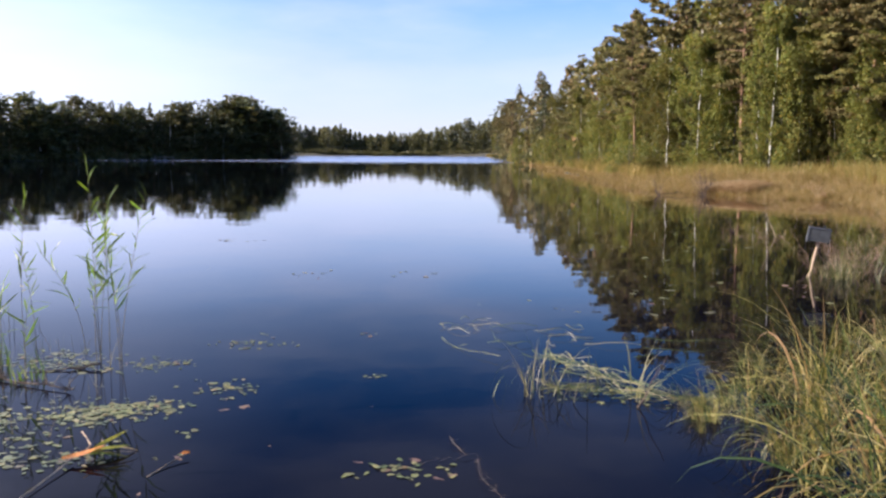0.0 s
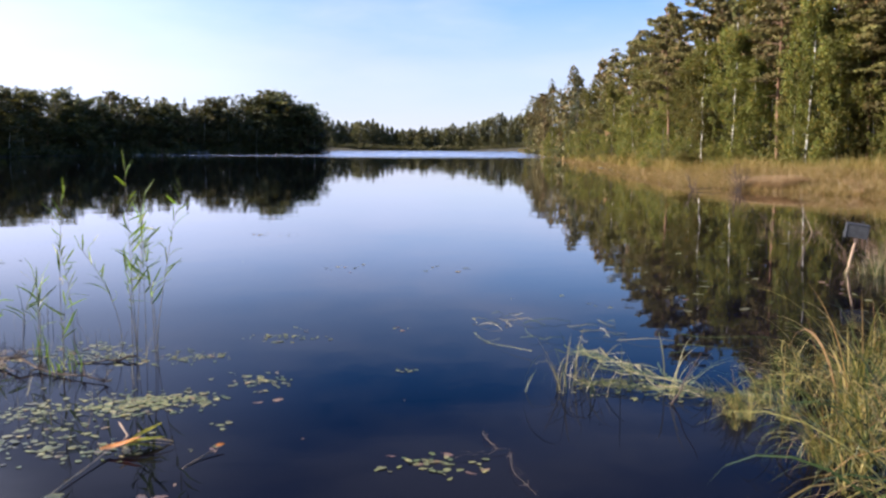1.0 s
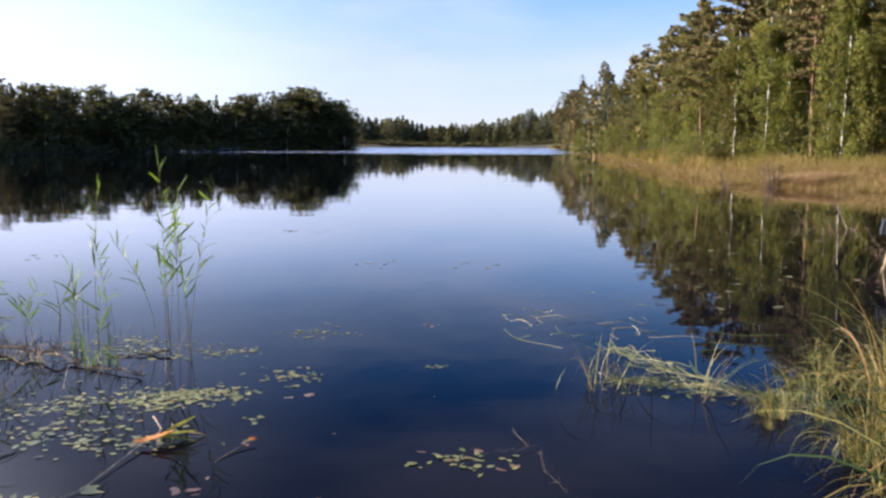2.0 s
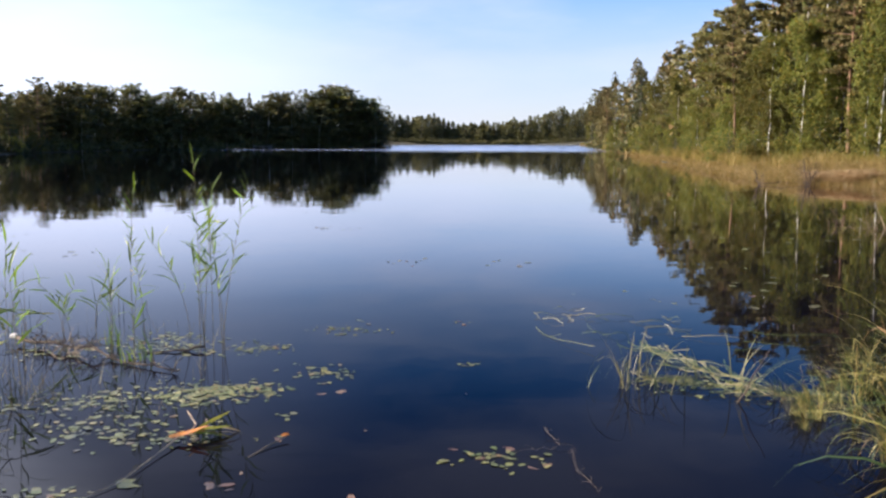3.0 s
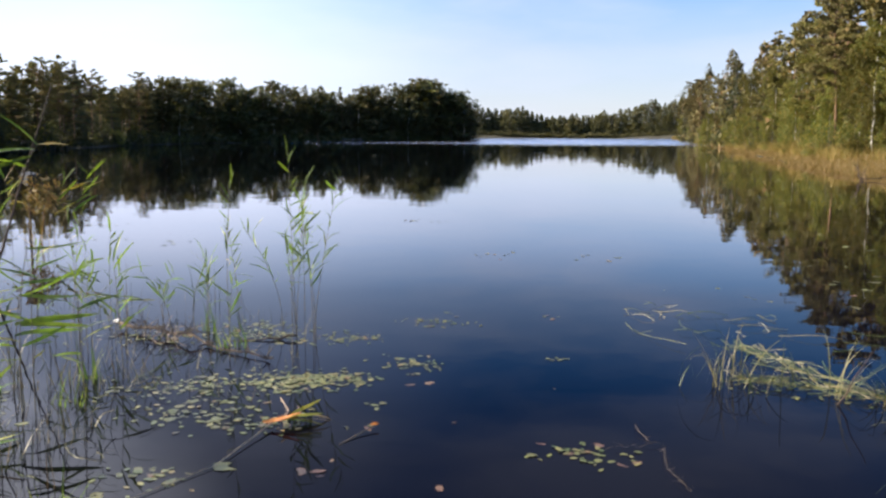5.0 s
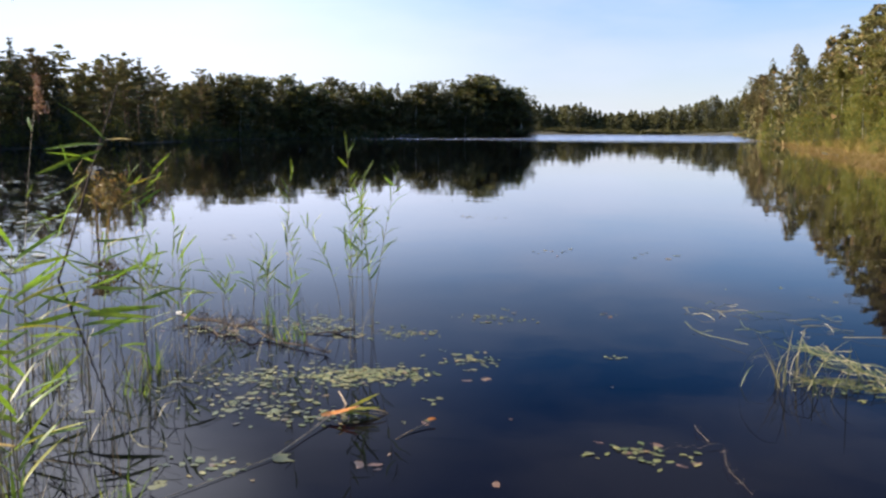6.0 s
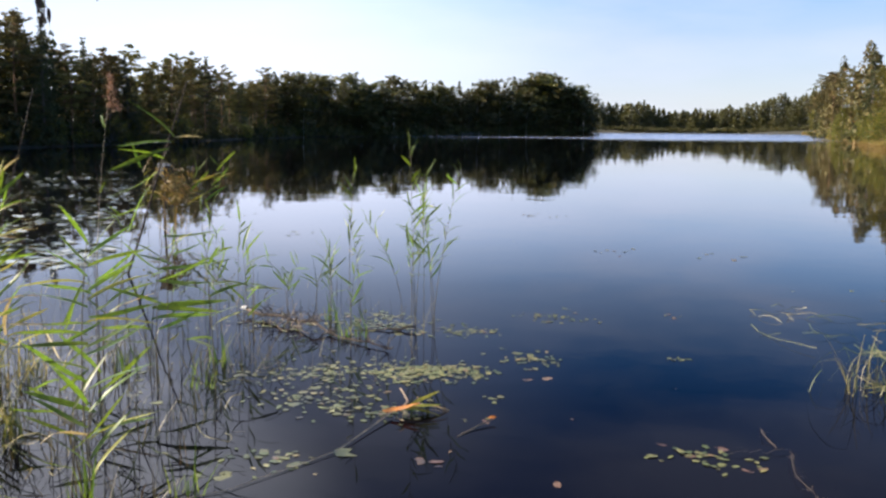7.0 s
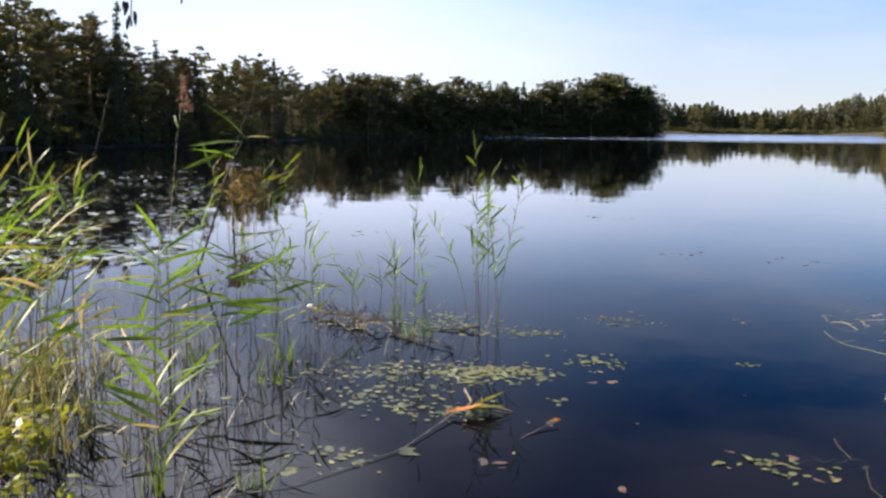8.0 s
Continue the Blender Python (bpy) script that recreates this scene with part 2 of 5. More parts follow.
# ---------------------------------------------------------------- mesh helpers
def mesh(name, verts, faces, mat, smooth=False):
    me = bpy.data.meshes.new(name)
    me.from_pydata(np.asarray(verts, float).tolist(), [], faces if isinstance(faces, list) else faces.tolist())
    me.materials.append(mat)
    if smooth:
        me.polygons.foreach_set("use_smooth", np.ones(len(me.polygons), bool))
    me.update()
    return me


def child(name, me, parent, label=""):
    ob = new(name, me)
    ob.parent = parent
    if label:
        tagged(ob, label)
    return ob


class Soup:
    """Gathers points and faces of one mesh."""

    def __init__(self):
        self.v, self.f, self.n = [], [], 0

    def add(self, v, f):
        v = np.asarray(v, float)
        self.v.append(v)
        self.f += [[int(i) + self.n for i in q] for q in f]
        self.n += len(v)

    def tube(self, pts, radii, sides=6, cap=True):
        pts = np.asarray(pts, float)
        t = np.gradient(pts, axis=0)
        t /= np.linalg.norm(t, axis=1)[:, None] + 1e-9
        ref = np.array([0.0, 0.0, 1.0]) if abs(t[0][2]) < 0.8 else np.array([1.0, 0.0, 0.0])
        u = np.cross(t, ref)
        u /= np.linalg.norm(u, axis=1)[:, None] + 1e-9
        w = np.cross(t, u)
        ang = np.arange(sides) * 2 * np.pi / sides
        ring = u[:, None, :] * np.cos(ang)[None, :, None] + w[:, None, :] * np.sin(ang)[None, :, None]
        v = pts[:, None, :] + ring * np.asarray(radii, float)[:, None, None]
        f = [[k * sides + j, k * sides + (j + 1) % sides, (k + 1) * sides + (j + 1) % sides, (k + 1) * sides + j]
             for k in range(len(pts) - 1) for j in range(sides)]
        if cap:
            f += [list(range(sides))[::-1], [(len(pts) - 1) * sides + j for j in range(sides)]]
        self.add(v.reshape(-1, 3), f)

    def mesh(self, name, mat, smooth=False):
        return mesh(name, np.concatenate(self.v), self.f, mat, smooth)


def unit(v):
    return v / (np.linalg.norm(v, axis=-1, keepdims=True) + 1e-9)


def leaf_tris(rng, c, size, bias=None, width=0.45, flat=None):
    """One small pointed leaf or tuft at each place c: points and faces."""
    n = len(c)
    u = rng.normal(size=(n, 3))
    if bias is not None:
        u = unit(u) + bias
    u = unit(u)
    across = rng.normal(size=(n, 3))
    if flat is not None:                      # tufts that lie in layers
        u = unit(u * (1, 1, 1 - flat))
        across = across * (1 - flat) + np.array((0, 0, 1.0))
    w = unit(np.cross(u, across))
    s = (np.asarray(size) * rng.uniform(0.6, 1.3, n))[:, None]
    v = np.stack([c + u * s * 0.6, c - u * s * 0.4 + w * s * width, c - u * s * 0.4 - w * s * width], 1).reshape(-1, 3)
    return v, np.arange(3 * n).reshape(n, 3)


def blades(rng, base, height, width, lean, segs=4, bend=1.0, turn=None, droop=0.0):
    """Grass blades: tapered, bent strips from each base point."""
    n = len(base)
    ph = rng.uniform(0, 2 * np.pi, n) if turn is None else turn
    d = np.stack([np.cos(ph), np.sin(ph), np.zeros(n)], 1)
    side = np.stack([-np.sin(ph + rng.normal(0, 0.5, n)), np.cos(ph), np.zeros(n)], 1)
    s = np.linspace(0, 1, segs + 1)
    rows = []
    for k, q in enumerate(s):
        out_ = height * lean * (q * 0.45 + bend * q * q * 0.75)
        up = height * (q - droop * q ** 3) * np.sqrt(np.clip(1 - (lean * q * 0.6) ** 2, 0.15, 1))
        p = base + d * out_[:, None] + np.array([0, 0, 1.0]) * up[:, None]
        wd = (width * (1 - q) ** 0.7 * 0.5)[:, None]
        if k == segs:
            rows += [p]
        else:
            rows += [p - side * wd, p + side * wd]
    v = np.stack(rows, 1)
    m = v.shape[1]
    quad = [[2 * k, 2 * k + 1, 2 * k + 3, 2 * k + 2] for k in range(segs - 1)]
    off = (np.arange(n) * m)
    f = [[o + i for i in q] for o in off.tolist() for q in quad + [[2 * segs - 2, 2 * segs - 1, 2 * segs]]]
    return v.reshape(-1, 3), f


def arcs(rng, base, length, width, rise, turn, curl, segs=8):
    """Long grass blades that rise at an angle and bow over until their tips hang."""
    n = len(base)
    d = np.stack([np.cos(turn), np.sin(turn), np.zeros(n)], 1)
    side = np.stack([-np.sin(turn), np.cos(turn), rng.normal(0, 0.35, n)], 1)
    p, rows = base.copy(), []
    for k in range(segs + 1):
        q = k / segs
        wd = (width * (0.75 + 0.5 * q if q < 0.5 else 1.0) * (1 - q ** 3) * 0.5 + 0.0006)[:, None]
        rows += [p - side * wd, p + side * wd]
        th = rise - curl * q ** 1.6
        p = p + (d * np.cos(th)[:, None] + np.array([0, 0, 1.0]) * np.sin(th)[:, None]) * (length / segs)[:, None]
        p[:, 2] = np.maximum(p[:, 2], 0.006)
    v = np.stack(rows, 1)
    f = [[o + 2 * k, o + 2 * k + 1, o + 2 * k + 3, o + 2 * k + 2] for o in (np.arange(n) * 2 * (segs + 1)).tolist() for k in range(segs)]
    return v.reshape(-1, 3), f


def strips(rng, p, yaw, length, width, z0, z1, bend):
    """Straws lying on the water: bent flat strips."""
    n, segs = len(p), 5
    q = np.linspace(0, 1, segs + 1)
    rows = []
    for k in q:
        a_ = yaw + bend * (k - 0.5)
        c = p + np.column_stack([np.cos(a_), np.sin(a_)]) * (length * (k - 0.5))[:, None]
        z = z0 + (z1 - z0) * k + 0.02 * np.sin(k * 5 + yaw * 9)
        s_ = np.column_stack([-np.sin(a_), np.cos(a_)]) * (width * 0.5 * (1 - 0.75 * k))[:, None]
        rows += [np.column_stack([c - s_, z]), np.column_stack([c + s_, z + 0.004])]
    v = np.stack(rows, 1)
    f = [[o + 2 * k, o + 2 * k + 1, o + 2 * k + 3, o + 2 * k + 2] for o in (np.arange(n) * 2 * (segs + 1)).tolist() for k in range(segs)]
    return v.reshape(-1, 3), f


# ---------------------------------------------------------------- the lake and its shores
def polar(az, d):
    a_ = np.radians(az)
    return np.stack([-np.sin(a_) * d, np.cos(a_) * d], -1)


# the waterline, as bearing (degrees left of +y) and distance from the viewer's stand
SHORE = [(-62, 2.6), (-40, 4.2), (-33, 6.6), (-30, 10.5), (-27.5, 18), (-26, 27), (-25, 37), (-23, 42.5), (-19, 44.5), (-16, 46.5), (-12.5, 51), (-9.5, 66),
         (-6.2, 114), (-4.9, 174), (-3.4, 330), (-2.0, 470), (3, 540), (9, 520), (10.2, 300), (12, 262), (20, 228), (26, 200), (30, 165),
         (34, 125), (38, 104), (42, 93), (47, 86), (56, 80), (70, 62), (84, 34), (80, 14), (72, 5.0), (30, 2.7), (-20, 2.4)]
SH = polar(np.array([s[0] for s in SHORE]), np.array([s[1] for s in SHORE]))


def shore_distance(p):
    """Metres to the waterline; positive on land."""
    a_, b_ = SH, np.roll(SH, -1, 0)
    best = np.full(len(p), 1e9)
    inside = np.zeros(len(p), bool)
    for s, t in zip(a_, b_):
        d = t - s
        k = np.clip(((p - s) @ d) / (d @ d), 0, 1)
        best = np.minimum(best, np.linalg.norm(p - s - k[:, None] * d, axis=1))
        cross_ = ((s[1] > p[:, 1]) != (t[1] > p[:, 1])) & (p[:, 0] < (t[0] - s[0]) * (p[:, 1] - s[1]) / (t[1] - s[1] + 1e-12) + s[0])
        inside ^= cross_
    return np.where(inside, -best, best)


def land_height(p):
    d = shore_distance(p)
    bank = 0.32 * (1 - np.exp(-np.clip(d, 0, None) / 2.5)) + np.clip(d - np.where(p[:, 0] < -15, 2.0, 24.0), 0, 110) * 0.085
    bump_ = 0.06 * np.sin(p[:, 0] * 0.9) * np.cos(p[:, 1] * 0.7) * np.clip(d, 0, 1)
    return np.where(d > 0, bank + bump_, np.clip(d * 0.28, -2.5, 0) - 0.04)


def build_ground():
    rad = np.concatenate([[0.0, 0.6, 1.1], np.geomspace(1.5, 9, 56), np.geomspace(9.6, 4200, 76)])
    ang = np.linspace(0, 360, 240, endpoint=False)
    g = np.array([polar(ang, r) for r in rad[1:]]).reshape(-1, 2)
    g = np.vstack([[[0, 0]], g])
    v = np.column_stack([g, land_height(g)])
    m = len(ang)
    f = [[0, 1 + (j + 1) % m, 1 + j] for j in range(m)]
    f += [[1 + k * m + j, 1 + k * m + (j + 1) % m, 1 + (k + 1) * m + (j + 1) % m, 1 + (k + 1) * m + j]
          for k in range(len(rad) - 2) for j in range(m)]
    f = [q[::-1] for q in f]
    tagged(new("ground", mesh("ground", v, f, SOIL, True)), "dark mossy peat ground around the lake", "ground", kind="structure")
    s = 700.0
    tagged(new("water", mesh("water", [(-s, -20, 0), (s, -20, 0), (s, s, 0), (-s, s, 0)], [[0, 1, 2, 3]], WATER)),
           "still dark lake water mirroring sky and forest", "lake water", kind="structure")


build_ground()


# ---------------------------------------------------------------- trees
def crown(rng, kind, h):
    """The boughs of one crown (foot height, bearing, reach, rise) and the small leaf clumps that hang on them."""
    boughs, c, r = [], [], []

    def spray(z0, an, full, rise, sag, start, step, rad, flat, side):
        """One bough: clumps along its outer part, spread to both sides."""
        tip = None
        d = full * start
        while d <= full + 0.01:
            q = d / full
            z = z0 + d * rise - sag * full * q * q
            spread = side * (1.1 - abs(q - 0.7)) * full
            for w in ((0.0,) if d < 0.5 else (rng.uniform(-1, -0.25) * spread, rng.uniform(-0.3, 0.3) * spread, rng.uniform(0.25, 1) * spread)):
                c.append((math.cos(an) * d - math.sin(an) * w, math.sin(an) * d + math.cos(an) * w, z + rng.normal(0, 0.05)))
                k = rad * rng.uniform(0.65, 1.25)
                r.append((k, k * flat))
            tip = (math.cos(an) * d, math.sin(an) * d, z)
            d += step * rng.uniform(0.8, 1.2)
        if tip:
            boughs.append((z0, tip))

    if kind == "pine":
        low = h * rng.uniform(0.24, 0.46)
        z = low
        while z < h * 0.97:
            q = (z - low) / (h - low)
            reach = h * 0.19 * (0.55 + 0.6 * math.sin(math.pi * min(1.0, q * 0.75 + 0.15))) * (1 - q ** 2.2) + 0.25
            turn0 = rng.uniform(0, 6.28)
            for b_ in range(4 if q < 0.8 else 3):
                if rng.uniform() < 0.14:
                    continue
                spray(z + rng.normal(0, 0.15), turn0 + b_ * 1.57 + rng.normal(0, 0.45), reach * rng.uniform(0.45, 1.2), rng.uniform(0.05, 0.4) + 0.35 * q, rng.uniform(0.0, 0.25), 0.42, 0.42, 0.27, 0.42, 0.26)
            z += 0.72 * rng.uniform(0.6, 1.5) * (1 - 0.3 * q)
        for _ in range(7):                        # bare dead boughs below the crown
            an, d = rng.uniform(0, 6.28), rng.uniform(0.5, 1.5)
            z0 = rng.uniform(h * 0.14, low)
            boughs.append((z0, (math.cos(an) * d, math.sin(an) * d, z0 - 0.1 * d)))
    elif kind == "spruce":
        z = h * 0.06
        while z < h * 0.96:
            q = z / h
            reach = h * 0.17 * (1 - q) ** 0.85 + 0.2
            turn0 = rng.uniform(0, 6.28)
            for b_ in range(6):
                spray(z + rng.normal(0, 0.1), turn0 + b_ * 1.05 + rng.normal(0, 0.25), reach * rng.uniform(0.6, 1.15), 0.05, 0.35, 0.35, 0.5, 0.24 - 0.1 * q, 0.6, 0.16)
            z += 0.5 * rng.uniform(0.75, 1.25) * (1 - 0.5 * q)
    elif kind == "birch":
        for _ in range(52):
            q = rng.uniform(0.0, 1.0)
            z0 = h * (0.03 + 0.87 * q)
            full = h * 0.19 * math.sin(math.pi * (0.26 + 0.66 * q)) ** 0.8 * rng.uniform(0.5, 1.1)
            an, rise = rng.uniform(0, 6.28), rng.uniform(0.5, 1.1)
            boughs.append((z0, (math.cos(an) * full, math.sin(an) * full, z0 + rise * full)))
            for part_ in (0.35, 0.6, 0.8, 1.0):     # hanging strands of leaves
                d, ln = full * part_, rng.uniform(0.3, 0.75)
                for _ in range(2):
                    jx, jy = rng.normal(0, 0.3, 2)
                    c.append((math.cos(an) * d + jx, math.sin(an) * d + jy, z0 + rise * d - ln * 0.7 + rng.normal(0, 0.2)))
                    r.append((rng.uniform(0.2, 0.38), ln))
    else:
        for _ in range(60):
            an, d = rng.uniform(0, 2 * np.pi), h * 0.5 * np.sqrt(rng.uniform(0, 1))
            top = (np.cos(an) * d, np.sin(an) * d, h * rng.uniform(0.15, 0.97) * (1 - 0.4 * (d / (h * 0.5)) ** 2))
            c.append(top)
            r.append((rng.uniform(0.14, 0.3), rng.uniform(0.2, 0.42)))
            boughs.append((0.1, top))
    return boughs, np.array(c), np.array(r)


# bark, leaves, tuft size, tufts, tuft slimness
TREE_LOOK = {"pine": (PINE_BARK, PINE_NEEDLES, 0.17, 16500, 0.30, "tall Scots pine with rusty bark and layered dark green crown", "pine tree"),
             "spruce": (GREY_BARK, SPRUCE_NEEDLES, 0.17, 13000, 0.32, "dark green conical spruce at the wood's edge", "spruce tree"),
             "birch": (BIRCH_BARK, BIRCH_LEAVES, 0.148, 15000, 0.42, "slender white-barked birch with yellowing green leaves", "birch tree"),
             "shrub": (GREY_BARK, SHRUB_LEAVES, 0.085, 3200, 0.42, "low yellow-green willow shrub on the bank", "shrub")}


def make_tree(kind, h, seed, fine, leaves=None):
    rng = np.random.default_rng(seed)
    bark, own, size, count, slim, label, cat = TREE_LOOK[kind]
    leaves = leaves or own
    size, count = size / fine ** 0.45, int(count * fine)
    root = tagged(new(kind + ("_tree" if kind != "shrub" else "")), label, cat)
    s = Soup()
    z = np.linspace(-0.25, h * 0.96, 9)
    sway = np.cumsum(rng.normal(0, h * 0.005, (9, 2)), 0)
    r0 = {"pine": 0.0080, "spruce": 0.010, "birch": 0.0058, "shrub": 0.012}[kind] * h
    pts = np.column_stack([sway, z])
    s.tube(pts, r0 * (1 - 0.88 * np.linspace(0, 1, 9)) + 0.008, 7)
    boughs, c, r = crown(rng, kind, h)
    c[:, :2] += np.column_stack([np.interp(c[:, 2], z, sway[:, 0]), np.interp(c[:, 2], z, sway[:, 1])])
    fork = Soup()
    for zb, tip in boughs[::1 if fine > 0.6 else 3]:
        zb = min(zb, h * 0.93)
        off = (np.interp(zb, z, sway[:, 0]), np.interp(zb, z, sway[:, 1]), 0)
        b0, tip = np.array((off[0], off[1], zb)), np.array(tip) + off
        mid = (b0 + tip) / 2 + (0, 0, 0.06)
        fork.tube([b0, mid, tip], np.array([r0 * 0.26, r0 * 0.17, r0 * 0.05]) * (0.7 if kind == "birch" else 1.0), 3, False)
    child("trunk", s.mesh("trunk", bark, True), root)
    tagged(child("branchwork", fork.mesh("branchwork", GREY_BARK if kind != "pine" else bark, True), root), kind="stuff")
    wgt = r[:, 0] ** 2 * r[:, 1]
    wgt = wgt ** 0.7
    pick = rng.choice(len(c), count, p=wgt / wgt.sum())
    d = unit(rng.normal(size=(count, 3))) * (rng.uniform(0.02, 1.1, count) ** 0.6)[:, None]
    p = c[pick] + d * np.column_stack([r[pick, 0], r[pick, 0], r[pick, 1]])
    bias = {"pine": (0, 0, 0.35), "spruce": (0, 0, -0.3), "birch": (0, 0, -0.6), "shrub": (0, 0, 0.2)}[kind]
    v, f = leaf_tris(rng, p, size, np.array(bias), slim)
    child("crown", mesh("crown", v, f, leaves), root)
    root["height"] = h
    return root


# fuller trees for the front rows, plainer ones for the rows behind them
PROTO = {}
for fine, shift in ((1.0, 0), (0.32, 100), (0.13, 200)):
    # headland trees wear the shade-darkened leaf tone in place of their own
    far = WOOD_SHADED if shift == 200 else None
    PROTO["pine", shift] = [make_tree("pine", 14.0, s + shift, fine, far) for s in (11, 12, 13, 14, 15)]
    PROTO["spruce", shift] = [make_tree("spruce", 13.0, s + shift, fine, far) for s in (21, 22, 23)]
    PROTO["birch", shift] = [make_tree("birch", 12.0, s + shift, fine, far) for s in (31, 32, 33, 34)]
PROTO["shrub", 0] = [make_tree("shrub", 2.6, s, 1.0) for s in (41, 42, 43)]
USED = set()


def plant(kind, x, y, h, rng, group, behind=0, broad=1.0):
    pool = PROTO[kind, behind * 100 if kind != "shrub" else 0]
    proto = pool[rng.integers(len(pool))]
    g = float(land_height(np.array([[x, y]]))[0])
    h = max(1.2, h - (g if h > 5 else 0.0))
    k = h / proto["height"]
    wide = k * rng.uniform(0.9, 1.2) * broad
    m = Matrix.LocRotScale((x, y, g), Euler((rng.normal(0, 0.015), rng.normal(0, 0.015), rng.uniform(0, 6.28))), (wide, wide, k))
    if proto.name not in USED:
        USED.add(proto.name)
        proto.matrix_basis = m
        ob = proto
    else:
        ob = copy_thing(proto, m)
    return tagged(ob, group=group)


# the skyline: bearing and elevation of the tree tops
SKY_AZ = np.array([-14, -12.9, -11.5, -10.8, -10, -9.1, -8.1, -6.9, -5.7, -4.1, -2.9, -2, -0.4, 1, 3, 5.2, 6.7, 8, 9.3, 10.4, 12, 13.4, 16.6, 19.8, 21.3, 24,
                   26, 28.4, 30.4, 32.4, 34.1, 35.6, 37.4, 39, 40, 41.2, 42.6, 44.3, 45.4, 46.8, 48.4])
SKY_EL = np.array([9.6, 8.2, 8.0, 7.8, 7.4, 6.6, 5.1, 4.9, 4.65, 3.75, 2.3, 2.1, 1.9, 1.5, 1.2, 1.2, 1.9, 1.5, 1.6, 2.5, 3.3, 3.25, 2.8, 2.9, 2.7, 3.0,
                   3.3, 3.3, 3.2, 3.7, 4.3, 4.4, 4.1, 4.4, 4.8, 5.1, 6.2, 6.4, 7.0, 7.2, 6.6])


def top_height(az, d):
    return 2.0 + d * math.tan(math.radians(np.interp(az, SKY_AZ, SKY_EL)))


def tree_line(az):
    """How far away the first trees stand, by bearing."""
    return np.interp(az, [-40, -27, -20, -15, -11.5, -8.7, -6, -4, -2.6], [50, 57, 61, 66, 72, 92, 132, 215, 420])


def plant_east_wood():
    rng = np.random.default_rng(5)
    for row, (step, back_) in enumerate([(1.9, 0.0), (2.1, 3.0), (2.6, 6.5), (3.2, 10.5)]):
        az = -30.0
        while az < -3.0:
            d = tree_line(az) + back_ + rng.normal(0, 1.0)
            h = min(top_height(az, d), 17.5) if az > -13.5 else rng.uniform(13.5, 17)
            h *= rng.uniform(0.86, 1.0) if rng.uniform() < 0.7 else 1.03
            q = rng.uniform()
            broad = 0.66 if az > -14.5 else 0.18
            kind = ("birch" if q < broad else "pine" if q < broad + 0.3 else "spruce") if row < 2 else ("pine" if q < 0.6 else "spruce" if q < 0.8 else "birch")
            if row == 0:
                h *= rng.uniform(0.4, 0.9)
                kind = "birch" if q < broad + 0.2 else kind
            x, y = polar(az, d)
            if kind == "spruce":
                h *= 0.92
            plant(kind, x, y, h, rng, "wood on the sunny shore", int(row > 1 or az < -27.5))
            az += math.degrees(step / d) * rng.uniform(0.7, 1.4) * (0.75 if az < -18 else 1.0 if d < 120 else 1.7)
    for kind, az, d, h in [("pine", -11.6, 71.0, 14.6), ("birch", -19.3, 57.0, 15.5), ("pine", -22.4, 57.0, 14.0), ("pine", -24.4, 56.0, 14.5), ("pine", -26.0, 55.0, 14.0), ("pine", -17.7, 60.0, 16.5), ("pine", -20.6, 59.0, 17.0), ("pine", -22.3, 58.0, 15.0), ("birch", -21.6, 57.5, 9.0), ("spruce", -21.4, 60.0, 13.0), ("pine", -23.1, 58.5, 15.5),
                           ("birch", -22.8, 57.0, 8.0), ("spruce", -20.1, 62.0, 13.0), ("pine", -24.3, 57.5, 16.0), ("pine", -25.2, 57.0, 15.0), ("birch", -24.7, 56.0, 9.5), ("birch", -18.6, 58.0, 8.5),
                           ("birch", -25.6, 54.5, 13.0), ("pine", -26.8, 54.0, 15.0), ("birch", -27.3, 53.5, 10.0), ("birch", -23.8, 56.0, 7.0), ("pine", -28.2, 53.5, 15.5), ("birch", -15.2, 62.0, 14.0), ("birch", -13.4, 65.0, 12.5), ("birch", -20.9, 57.0, 16.5)]:
        x, y = polar(az, d)
        plant(kind, x, y, h, rng, "wood on the sunny shore")
    az = -30.0
    while az < -3.5:
        d = tree_line(az) - rng.uniform(0.5, 3.5)
        x, y = polar(az, d)
        plant("shrub", x, y, rng.uniform(1.6, 4.4), rng, "shrubs along the wood")
        az += math.degrees(1.3 / d) * rng.uniform(0.7, 1.6) * (1.0 if d < 120 else 1.7)


def west_line(az):
    return np.interp(az, [9.5, 12, 20, 26, 30, 34, 38, 42, 47, 56], [268, 263, 230, 202, 167, 128, 107, 96, 89, 84])


def plant_west_wood():
    rng = np.random.default_rng(6)
    for row, (step, back_) in enumerate([(2.1, 0.5), (2.1, 3.5), (2.3, 7.0)]):
        az = 29.0
        while az < 54:
            d = west_line(az) + back_ + rng.normal(0, 1.0)
            h = top_height(az, d) * (rng.uniform(0.86, 1.0) if rng.uniform() < 0.65 else 1.05) 
            q = rng.uniform()
            kind = "pine" if q < 0.62 else "spruce" if q < 0.92 else "birch"
            x, y = polar(az, d)
            plant(kind, x, y, h, rng, "wood on the shaded shore", min(row, 1))
            az += math.degrees(step / d) * rng.uniform(0.7, 1.4)
    az = 28.0
    while az < 54:
        d = west_line(az) - rng.uniform(0.2, 1.2)
        x, y = polar(az, d)
        plant("shrub", x, y, rng.uniform(1.4, 3.2), rng, "shrubs along the wood")
        az += math.degrees(2.2 / d) * rng.uniform(0.7, 1.6)


